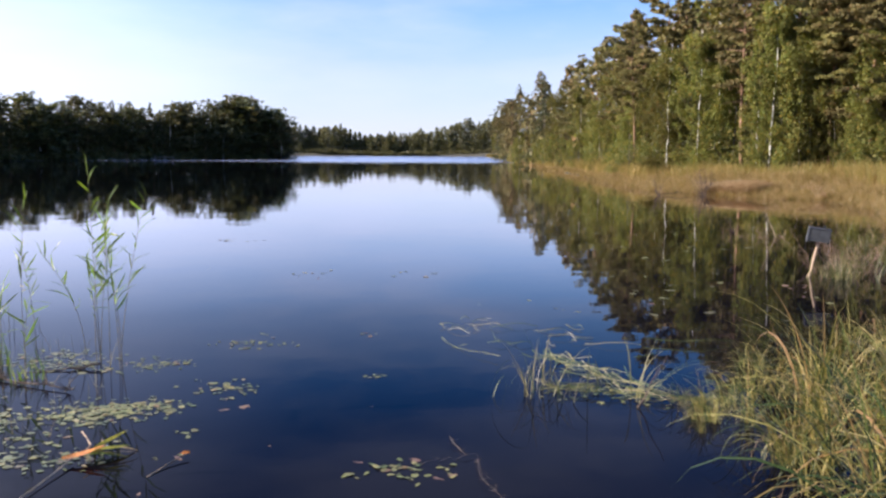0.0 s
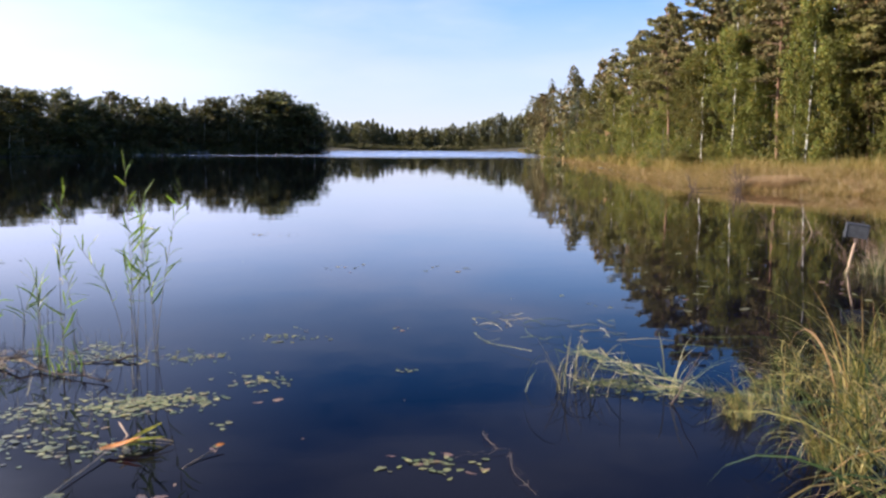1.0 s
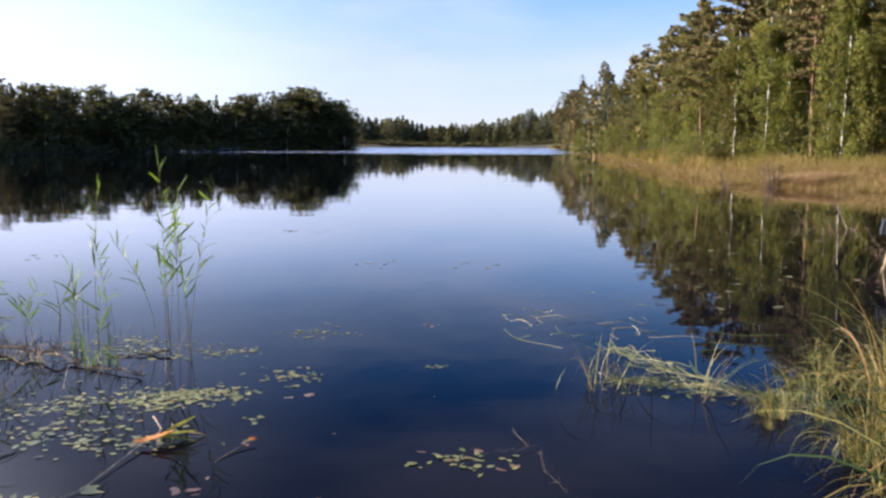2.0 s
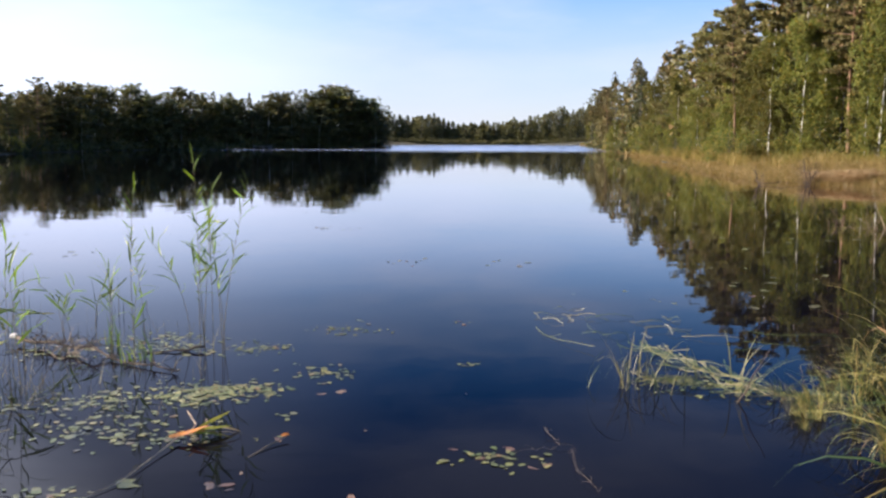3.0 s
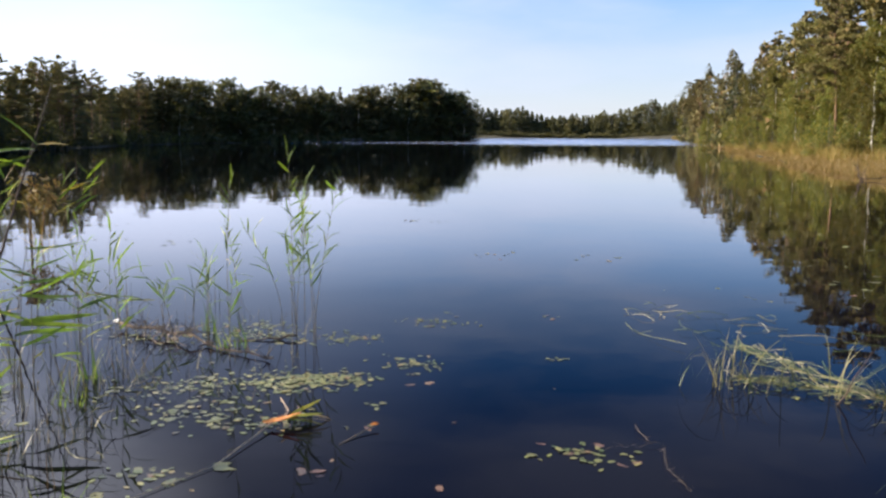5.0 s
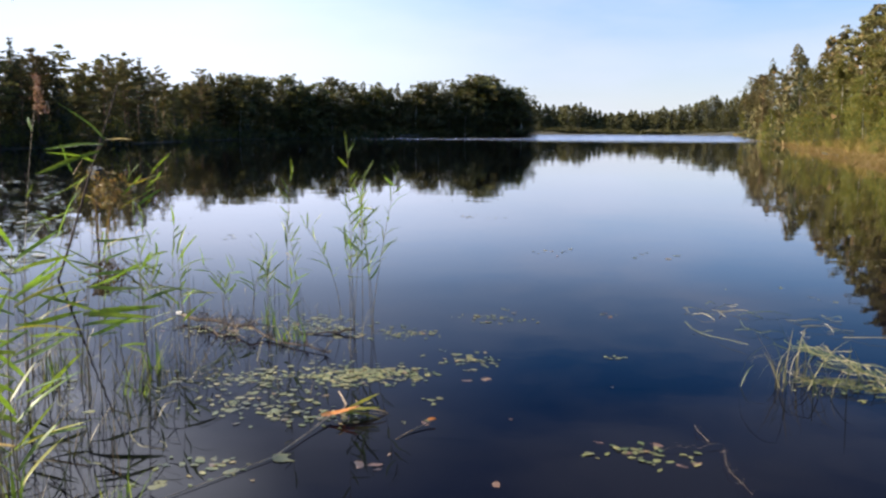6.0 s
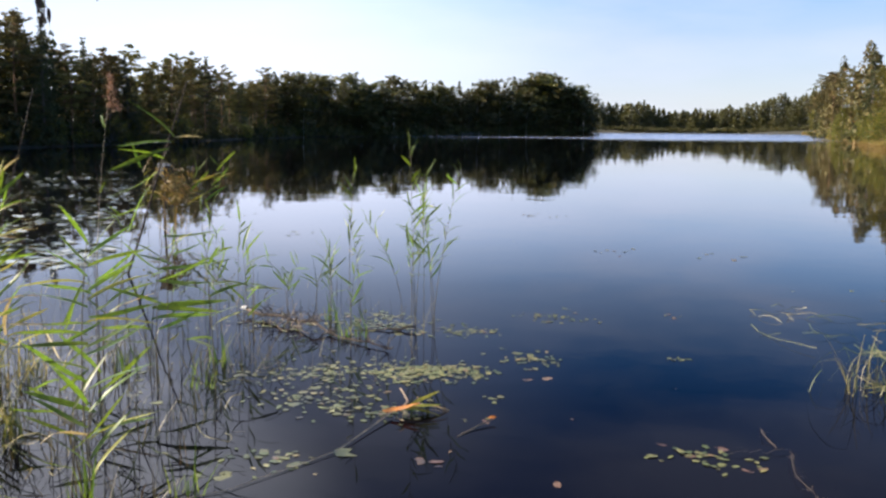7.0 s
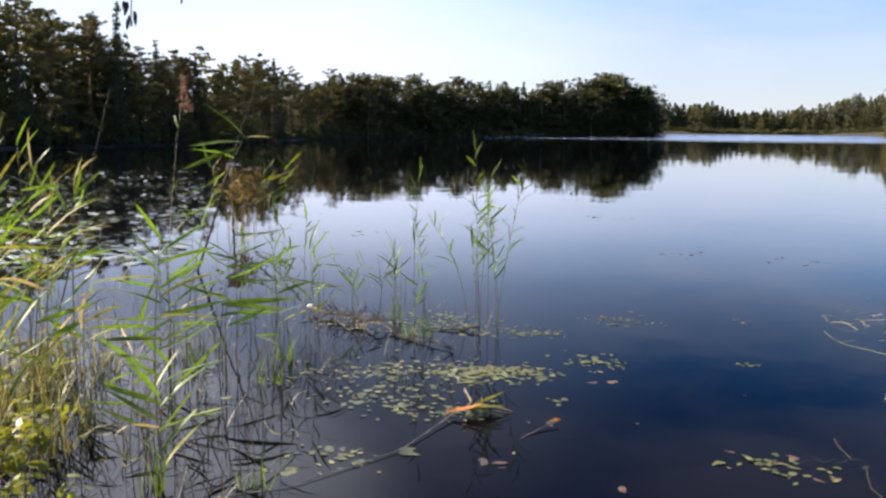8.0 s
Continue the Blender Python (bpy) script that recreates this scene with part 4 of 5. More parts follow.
def reeds():
    rng = np.random.default_rng(101)
    # the open clump: base x, y, height, lean x, y
    for r in [(-3.25, 8.51, 1.82, -0.06, 0), (-3.35, 8.76, 1.5, 0.10, 0.04), (-3.27, 8.45, 1.2, 0.04, 0), (-3.91, 8.39, 1.54, 0.04, 0.02),
              (-3.90, 8.60, 1.07, -0.10, -0.04), (-3.55, 8.9, 1.05, -0.36, -0.14), (-3.00, 8.3, 1.24, -0.10, 0), (-3.15, 8.75, 1.6, 0.26, 0.08),
              (-3.20, 8.6, 1.35, -0.02, 0), (-3.30, 8.62, 0.95, -0.1, 0), (-3.02, 8.42, 1.3, -0.16, 0)]:
        reed(rng, *r, leaves=13, length=0.22, first=0.42, thick=0.0036, yellow=0.03, steep=0.75)
    for r in [(-4.21, 8.51, 0.74, 0, 0), (-3.72, 7.95, 0.65, 0.05, 0.0), (-4.64, 8.53, 0.62, -0.25, -0.12), (-4.99, 9.05, 0.5, 0.12, 0.06),
              (-4.13, 8.35, 0.8, -0.02, 0), (-4.45, 8.7, 0.7, 0.15, 0.05), (-5.50, 8.87, 1.05, 0.04, 0), (-5.58, 8.30, 1.2, 0.09, 0.06), (-4.85, 7.4, 0.92, 0.06, 0.04),
              (-5.1, 7.2, 1.0, -0.1, 0), (-5.3, 8.0, 0.95, 0.1, 0), (-4.75, 7.7, 0.75, 0.08, 0), (-5.7, 8.6, 1.15, -0.1, 0)]:
        reed(rng, *r, leaves=10, length=0.22, first=0.32, thick=0.0034, yellow=0.03, steep=0.6)
    # the broad-leaved stand by the near bank: foot, height and lean, then each leaf's height on the stem, side, rise and length
    stand = [((-3.43, 3.91, 1.40, 0.03, 0.02), [(0.22, 1, 0.55, 0.42), (0.28, 0, 0.25, 0.38), (0.36, 0, 0.9, 0.36), (0.42, 1, 0.45, 0.40), (0.50, 0, 0.35, 0.34), (0.55, 1, 0.25, 0.42), (0.60, 0, 0.15, 0.40),
                                                   (0.68, 1, 0.3, 0.36), (0.74, 0, 0.45, 0.34), (0.80, 1, 0.6, 0.32), (0.86, 0, 0.7, 0.28), (0.93, 1, 0.8, 0.28), (0.98, 0, 1.1, 0.28), (0.25, 0, 0.5, 0.40), (0.33, 1, 0.75, 0.42), (0.46, 0, 0.55, 0.42), (0.58, 1, 0.5, 0.38), (0.63, 0, 0.3, 0.36), (0.71, 1, 0.1, 0.40), (0.77, 1, 0.5, 0.34), (0.83, 0, 0.25, 0.34), (0.9, 1, 0.35, 0.32), (0.10, 0, 1.0, 0.36), (0.14, 1, 0.9, 0.40), (0.18, 0, 0.7, 0.40), (0.06, 1, 1.1, 0.34)]),
             ((-3.52, 3.86, 0.50, 0.02, 0.02), [(0.95, 1, 1.0, 0.36), (0.8, 0, 0.8, 0.40), (0.5, 1, 0.7, 0.42), (0.3, 0, 0.5, 0.36)]),
             ((-5.05, 4.55, 1.30, 0.10, 0.08), [(0.98, 1, 0.9, 0.40), (0.92, 1, 0.45, 0.46), (0.85, 0, 0.6, 0.42), (0.78, 1, 0.35, 0.46), (0.7, 1, 0.6, 0.40), (0.62, 0, 0.3, 0.40), (0.5, 1, 0.4, 0.42)]),
             ((-5.02, 6.15, 1.93, 0.42, 0.32), [(0.99, 0, 0.70, 0.50), (0.97, 0, -0.02, 0.45), (0.94, 0, -0.28, 0.52), (0.90, 0, 0.25, 0.42), (0.84, 0, -0.5, 0.48), (0.78, 0, -0.65, 0.46), (0.99, 1, 0.15, 0.22), (0.70, 0, -0.35, 0.42)]),
             ((-4.62, 6.05, 1.15, 0.12, 0.08), [(0.97, 1, 0.05, 0.48), (0.90, 1, -0.08, 0.40), (0.84, 0, 0.5, 0.34), (0.74, 1, 0.12, 0.52), (0.66, 1, 0.0, 0.46), (0.58, 0, -0.1, 0.42), (0.48, 1, 0.2, 0.60), (0.40, 1, 0.15, 0.50), (0.33, 0, 0.3, 0.40)]),
             ((-4.30, 5.70, 0.95, 0.04, 0.03), [(0.98, 0, 0.6, 0.36), (0.9, 1, 0.3, 0.40), (0.76, 0, 0.15, 0.42), (0.66, 1, 0.05, 0.46), (0.52, 1, 0.3, 0.40), (0.40, 0, 0.1, 0.36)]),
             ((-3.62, 4.15, 0.62, 0.06, 0.04), [(0.97, 0, 0.9, 0.34), (0.8, 1, 0.5, 0.40), (0.6, 0, 0.4, 0.42), (0.4, 1, 0.3, 0.38)]),
             ((-4.54, 5.34, 1.12, -0.01, 0), [(0.98, 1, 1.1, 0.30), (0.9, 0, 0.7, 0.32), (0.8, 1, 0.5, 0.36), (0.7, 0, 0.45, 0.38), (0.6, 1, 0.35, 0.40), (0.5, 0, 0.3, 0.36), (0.4, 1, 0.4, 0.34)])]
    for (x, y, h, dx, dy), leaves in stand:
        root = reed(rng, x, y, h, dx, dy, leaves=0, thick=0.0055)
        for u, right, rise, ln in leaves:
            dry = rng.uniform()
            bag, lab = (DRY_LEAVES, "pale withered leaf") if dry < 0.06 else (YELLOW_LEAVES, "yellowed leaf") if dry < 0.14 else (LEAVES, "")
            me = bag[rng.integers(len(bag))] if bag is not LEAVES else LEAVES[(0, 1, 3)[rng.integers(3)]]
            set_leaf(root, me, (dx * u * u, dy * u * u, h * u), 0.62 + (0 if right else math.pi) + rng.normal(0, 0.4), rise, ln, rng.choice([-1, 1]) * rng.uniform(0.35, 1.1), "leaf", lab)
    for r in [(-4.17, 5.67, 1.15, 0.03, 0), (-3.86, 5.81, 1.0, -0.05, 0), (-4.27, 7.01, 0.95, -0.05, 0), (-5.16, 5.06, 1.5, 0.02, 0), (-3.98, 4.27, 0.85, 0.04, 0.04),
              (-4.85, 6.6, 1.1, 0.08, 0), (-5.3, 6.7, 1.25, -0.04, 0), (-4.95, 5.9, 0.8, 0.1, 0)]:
        reed(rng, *r, leaves=9, length=0.27, wind=0.5, first=0.3, thick=0.0042, yellow=0.12, steep=0.35)
    # sunlit yellowing reeds close to the bank
    for r in [(-5.46, 4.93, 1.90, -0.04, 0), (-5.3, 4.5, 1.85, 0.05, 0), (-5.94, 5.81, 1.58, 0.05, 0.05), (-5.6, 5.2, 1.45, 0.1, 0), (-5.45, 4.4, 1.6, 0.1, 0), (-5.9, 5.3, 1.5, 0.2, 0.1),
              (-6.2, 5.7, 1.35, 0.3, 0.2), (-6.0, 5.1, 1.7, 0.1, 0), (-6.5, 5.9, 1.7, 0.1, 0), (-5.1, 4.3, 1.35, 0.1, 0), (-4.9, 4.0, 1.1, 0.1, 0), (-6.8, 6.3, 1.5, 0.1, 0), (-5.75, 4.85, 1.2, 0.15, 0),
              (-5.59, 5.57, 0.6, 0.03, 0), (-5.0, 4.6, 0.7, 0.1, 0.05), (-4.6, 3.9, 0.8, 0.1, 0), (-6.3, 5.2, 1.8, 0.05, 0)]:
        reed(rng, *r, leaves=12, length=0.34, wind=0.45, first=0.3, thick=0.005, yellow=0.42, steep=0.75)
    for r in [(-5.30, 6.25, 2.20, 0.14, 0.10), (-5.95, 5.05, 1.95, 0.0, 0.0)]:
        reed(rng, *r, leaves=2, length=0.25, first=0.5, plume=True, group="dry reed stalks")


reeds()


def rushes():
    """Thin dark stems of spikerush and broken reed standing in the shallows."""
    rng = np.random.default_rng(111)
    for name, label, n, area, hh, wd in [("rushes", "thin dark rush stems in the shallows", 1500, (-6.4, -2.9, 3.2, 7.0), (0.05, 0.42), 0.0085),
                                         ("sparse_rushes", "sparse dark stems around the fallen branch", 420, (-5.8, -2.6, 6.2, 9.2), (0.06, 0.36), 0.006),
                                         ("far_rushes", "pale rush stems by the lily field", 420, (-9.5, -4.6, 5.2, 10.5), (0.15, 0.6), 0.008)]:
        p = np.column_stack([rng.uniform(area[0], area[1], n), rng.uniform(area[2], area[3], n)])
        clump_ = np.sin(p[:, 0] * 3.1 + 1) * np.cos(p[:, 1] * 2.7) + rng.normal(0, 0.5, n) > -0.25
        p = p[clump_]
        p = p[p[:, 0] < -1.9 - 0.28 * p[:, 1] + 1.2 * (name != "rushes")]
        v, f = blades(rng, np.column_stack([p, np.full(len(p), -0.06)]), rng.uniform(*hh, len(p)), np.full(len(p), wd), np.abs(rng.normal(0, 0.5, len(p))), 4)
        tagged(new(name, mesh(name, v, f, RUSH)), label, "rush", kind="stuff")
    # sunlit grassy clumps close to the bank
    n = 1100
    c = np.column_stack([rng.uniform(-6.3, -4.2, 60), rng.uniform(3.7, 5.9, 60)])
    c = c[c[:, 0] < -1.2 - 0.72 * c[:, 1]]
    p = c[rng.integers(0, len(c), n)] + rng.normal(0, 0.07, (n, 2))
    v, f = arcs(rng, np.column_stack([p, np.full(n, -0.05)]), rng.uniform(0.15, 0.6, n), rng.uniform(0.004, 0.010, n), rng.uniform(1.0, 1.6, n), rng.uniform(0, 6.28, n), rng.uniform(0.2, 2.4, n), 5)
    tagged(new("bank_grass", mesh("bank_grass", v, f, SEDGE)), "sunlit olive and straw grass in the shallows", "grass", kind="stuff")
    # last year's stems lie broken between them
    n = 200
    p = np.column_stack([rng.uniform(-6.2, -3.1, n), rng.uniform(3.3, 6.6, n)])
    p = p[p[:, 0] < -1.7 - 0.28 * p[:, 1]]
    n = len(p)
    v, f = strips(rng, p, rng.uniform(0, 6.28, n), rng.uniform(0.08, 0.35, n), rng.uniform(0.005, 0.011, n), rng.uniform(0.0, 0.2, n), rng.uniform(0.0, 0.28, n), rng.normal(0, 0.6, n))
    tagged(new("broken_rushes", mesh("broken_rushes", v, f, STRAW)), "broken brown stems lying in the shallows", "rush", kind="stuff")
    # green sprouts among them
    n = 120
    c = np.array([(-4.05, 5.9), (-4.3, 6.6), (-3.66, 7.86), (-4.2, 8.5), (-4.9, 6.1), (-3.4, 3.85), (-2.95, 4.05)])[rng.integers(0, 7, n)]
    p = c + rng.normal(0, 0.06, (n, 2))
    v, f = blades(rng, np.column_stack([p, np.full(n, -0.03)]), rng.uniform(0.12, 0.36, n), np.full(n, 0.012), rng.uniform(0.1, 0.6, n), 4)
    tagged(new("young_reed_shoots", mesh("young_reed_shoots", v, f, REED_LEAF)), "bright green young reed shoots in the water", "reed shoots", kind="stuff")


rushes()


# ---------------------------------------------------------------- floating leaves
def pad_mesh(name, mat, seed, ratio):
    """An oval floating leaf with a notch at its stalk, a wavy rim and real thickness."""
    rng = np.random.default_rng(seed)
    n = 14
    an = np.linspace(0.16, 2 * np.pi - 0.16, n)
    r = 1 + 0.09 * np.sin(3 * an + seed) + rng.normal(0, 0.06, n)
    x, y = np.cos(an) * r * 0.5, np.sin(an) * r * 0.5 * ratio
    z = 0.07 * np.sin(2 * an + seed) + 0.03 * rng.normal(size=n)
    top = np.column_stack([x, y, z + 0.05])
    v = np.vstack([[[0.32, 0, 0.035]], top, top - (0, 0, 0.03)])
    f = [[0, 1 + k, 2 + k] for k in range(n - 1)] + [[1 + k, 1 + n + k, 2 + n + k, 2 + k] for k in range(n - 1)]
    return mesh(name, v, f, mat, False)


PADS = [pad_mesh("floating_leaf", PAD, k, ra) for k, ra in enumerate([0.55, 0.62, 0.7, 0.5, 0.8, 0.66])]
RED_PADS = [pad_mesh("reddened_leaf", PAD_RED, k + 20, ra) for k, ra in enumerate([0.6, 0.75])]


def pad(rng, x, y, size, red=False, lift=0.0):
    bag = RED_PADS if red else PADS
    ob = new("floating_leaf", bag[rng.integers(len(bag))])
    k = size * rng.uniform(0.55, 1.3)
    ob.matrix_basis = Matrix.LocRotScale((x, y, lift), Euler((rng.normal(0, 0.035), rng.normal(0, 0.035), rng.uniform(0, 6.28))), (k, k * rng.uniform(0.55, 1.15), k * 0.12))
    return tagged(ob, "reddish-brown floating pondweed leaf on the water" if red else "oval olive-green pondweed leaf floating on the water", "floating leaf", "floating leaves")


def floating_leaves():
    rng = np.random.default_rng(121)
    # clusters: centre x, y, half-widths, count, leaf size
    for x, y, wx, wy, n, size in [(-2.67, 6.90, 0.26, 0.24, 30, 0.10), (-2.30, 7.02, 0.22, 0.12, 14, 0.10), (-3.75, 6.45, 0.25, 0.18, 14, 0.10), (-3.36, 6.62, 0.24, 0.25, 24, 0.10),
                                  (-3.05, 5.95, 0.22, 0.3, 20, 0.10), (-2.80, 5.68, 0.12, 0.10, 8, 0.10), (-2.44, 5.82, 0.2, 0.12, 10, 0.10), (-3.86, 8.75, 0.3, 0.25, 16, 0.11),
                                  (-3.50, 8.35, 0.3, 0.25, 12, 0.10), (-2.68, 8.56, 0.35, 0.16, 12, 0.085), (-2.02, 7.80, 0.15, 0.12, 6, 0.085), (-1.76, 7.60, 0.18, 0.12, 8, 0.09),
                                  (-2.06, 9.15, 0.16, 0.12, 5, 0.10), (-2.03, 9.75, 0.15, 0.25, 6, 0.085), (-1.65, 9.45, 0.2, 0.1, 4, 0.07), (-1.86, 6.37, 0.1, 0.08, 4, 0.10),
                                  (-1.82, 5.85, 0.14, 0.06, 4, 0.09), (-0.61, 5.57, 0.07, 0.06, 2, 0.11), (-0.37, 5.66, 0.09, 0.07, 5, 0.11), (-0.14, 5.60, 0.1, 0.08, 4, 0.10),
                                  (-0.66, 8.06, 0.12, 0.07, 5, 0.11), (-0.82, 9.95, 0.12, 0.12, 5, 0.09), (-3.30, 5.95, 0.2, 0.1, 7, 0.09), (-2.72, 4.75, 0.18, 0.10, 8, 0.11),
                                  (-2.95, 4.40, 0.10, 0.08, 5, 0.11), (-4.5, 5.8, 0.5, 0.6, 9, 0.09), (-4.9, 8.1, 0.35, 0.3, 8, 0.09), (-3.3, 7.5, 0.4, 0.3, 6, 0.08)]:
        for _ in range(n):
            pad(rng, x + rng.uniform(-1, 1) * wx, y + rng.uniform(-1, 1) * wy, size * rng.choice([0.55, 0.7, 0.85]), rng.uniform() < 0.08, rng.uniform(0, 0.005))
    for x, y, s in [(-1.58, 7.06, 0.10), (-1.73, 6.98, 0.10), (-1.92, 4.98, 0.10), (-1.83, 5.02, 0.11), (-1.77, 4.95, 0.08), (-1.06, 4.88, 0.09), (-0.56, 5.78, 0.09), (-0.04, 5.49, 0.12),
                    (0.05, 5.55, 0.11), (-1.74, 5.82, 0.07), (-1.80, 5.20, 0.05), (-0.2, 5.82, 0.08), (-0.58, 7.1, 0.05), (-1.2, 6.1, 0.04)]:
        pad(rng, x, y, s, True)
    pad(rng, -2.38, 4.97, 0.17)
    # scattered on the dark reflection of the wood and on the open lake
    for x0, x1, y0, y1, n, size in [(2.6, 5.6, 10.0, 15.5, 26, 0.16), (3.2, 6.5, 15.5, 24, 14, 0.2), (-4.8, -2.0, 14.4, 15.8, 3, 0.09), (0.4, 2.2, 10.6, 12.4, 5, 0.09)]:
        for _ in range(n):
            pad(rng, rng.uniform(x0, x1), rng.uniform(y0, y1), size, rng.uniform() < 0.2)


floating_leaves()


def joined_pads(name, label, rng, p, size, mat=PAD):
    n = len(p)
    an = np.linspace(0, 2 * np.pi, 8, endpoint=False)
    s = size * rng.uniform(0.6, 1.3, n)
    turn = rng.uniform(0, 6.28, n)
    uneven = s[:, None] * rng.uniform(0.7, 1.2, (n, 8))
    x = np.cos(an)[None] * uneven * 0.5
    y = np.sin(an)[None] * uneven * rng.uniform(0.2, 0.4, (n, 1))
    tilt = rng.normal(0, 0.05, (n, 1))
    v = np.stack([p[:, :1] + x * np.cos(turn)[:, None] - y * np.sin(turn)[:, None], p[:, 1:2] + x * np.sin(turn)[:, None] + y * np.cos(turn)[:, None], 0.004 + np.abs(tilt) * s[:, None] * 0.5 + tilt * x], 2)
    tagged(new(name, mesh(name, v.reshape(-1, 3), np.arange(8 * n).reshape(n, 8), mat)), label, "water lilies", kind="stuff")


def lily_field():
    rng = np.random.default_rng(131)
    n = 2200
    az, d = rng.uniform(37.5, 52, n), np.exp(rng.uniform(np.log(14), np.log(44), n))
    p = polar(az, d)
    keep = np.sin(p[:, 0] * 0.9) * np.cos(p[:, 1] * 0.7) + rng.normal(0, 0.6, n) > -0.35
    keep &= az > 35 + 60 / d
    joined_pads("lily_field", "wide field of water lily leaves by the shaded shore", rng, p[keep], 0.27, LILY)
    # thin streaks of leaves far out
    q = []
    for x, y, w, k in [(-4.72, 20.6, 0.7, 9), (-11.3, 18.2, 0.6, 9), (3.7, 44.2, 2.4, 20), (-2.17, 15.1, 0.4, 6), (-0.5, 14.9, 0.35, 5), (4.5, 30, 1.5, 12), (-9.0, 15.5, 1.2, 10)]:
        q.append(np.column_stack([x + rng.uniform(-w, w, k), y + rng.normal(0, 0.25, k)]))
    m = []
    for x, y, w, k in [(-2.67, 6.9, 0.34, 190), (-2.3, 7.02, 0.28, 80), (-3.4, 6.5, 0.6, 95), (-3.0, 5.9, 0.4, 60), (-2.45, 5.8, 0.25, 50), (-3.7, 8.6, 0.5, 120), (-2.7, 8.5, 0.4, 50),
                       (-1.85, 7.65, 0.3, 34), (-2.05, 9.4, 0.3, 30), (-0.2, 5.62, 0.25, 26), (1.5, 7.6, 0.5, 50), (-4.6, 8.2, 0.5, 70), (-2.75, 4.7, 0.25, 30)]:
        m.append(np.column_stack([x + rng.normal(0, w * 0.6, k), y + rng.normal(0, w * 0.5, k)]))
    joined_pads("small_pondweed", "small pondweed leaves and scraps between the floating leaves", rng, np.concatenate(m), 0.055)
    joined_pads("drifting_leaves", "thin drifts of floating leaves far out", rng, np.concatenate(q), 0.11)


lily_field()


# ---------------------------------------------------------------- sedges of the near bank
def tussock_mesh(seed, n, length):
    rng = np.random.default_rng(seed)
    base = np.column_stack([rng.normal(0, 0.09, (n, 2)), np.full(n, -0.05)])
    turn = np.where(rng.uniform(0, 1, n) < 0.55, rng.normal(0, 0.8, n), rng.uniform(0, 6.28, n))
    long_ = length * rng.uniform(0.3, 1.3, n)
    v, f = arcs(rng, base, long_, rng.uniform(0.006, 0.016, n), rng.uniform(1.05, 1.5, n), turn, rng.uniform(0.7, 3.3, n), 9)
    return mesh("sedge_blades", v, f, SEDGE)


def bank_sedges():
    rng = np.random.default_rng(141)
    kinds = [tussock_mesh(s, 34, 1.3) for s in range(300, 308)]
    edge_d, edge_az = [4.4, 5.2, 5.8, 6.4, 7.0, 8.0, 9.0, 10.0, 11.5], [-23.0, -22.6, -21.5, -18.5, -17.0, -17.0, -18.0, -19.5, -22.0]
    spots = []
    while len(spots) < 78:                       # the bed thins out and lies lower towards its rim
        az, d = rng.uniform(-33, -16.5), 4.4 + 7.1 * rng.uniform(0, 1) ** 0.85
        inner = np.interp(d, edge_d, edge_az) - az
        if inner < 0 or (d > 8.3 and rng.uniform() < 0.5):
            continue
        spots.append((az, d, rng.uniform(0.75, 1.1) * np.interp(inner, [0, 5], [0.42, 1.0]) * np.interp(d, [4.4, 6.0, 8.0, 11.0], [1.05, 0.95, 0.68, 0.42])))
    for _ in range(10):
        spots.append((rng.uniform(-17.5, -15.2), rng.uniform(6.7, 7.5), rng.uniform(0.18, 0.30)))
    for az, d, k in spots:
        x, y = polar(az, d)
        ob = new("sedge_tussock")
        tagged(child("foliage", kinds[rng.integers(len(kinds))], ob), kind="stuff")
        ob.matrix_basis = Matrix.LocRotScale((x, y, 0.0), Euler((0, 0, 3.5 + rng.normal(0, 1.0))), (k, k, k * rng.uniform(0.85, 1.1)))
        tagged(ob, "arching tussock of green and straw-coloured sedge", "sedge tussock", "sedges along the near bank")


bank_sedges()


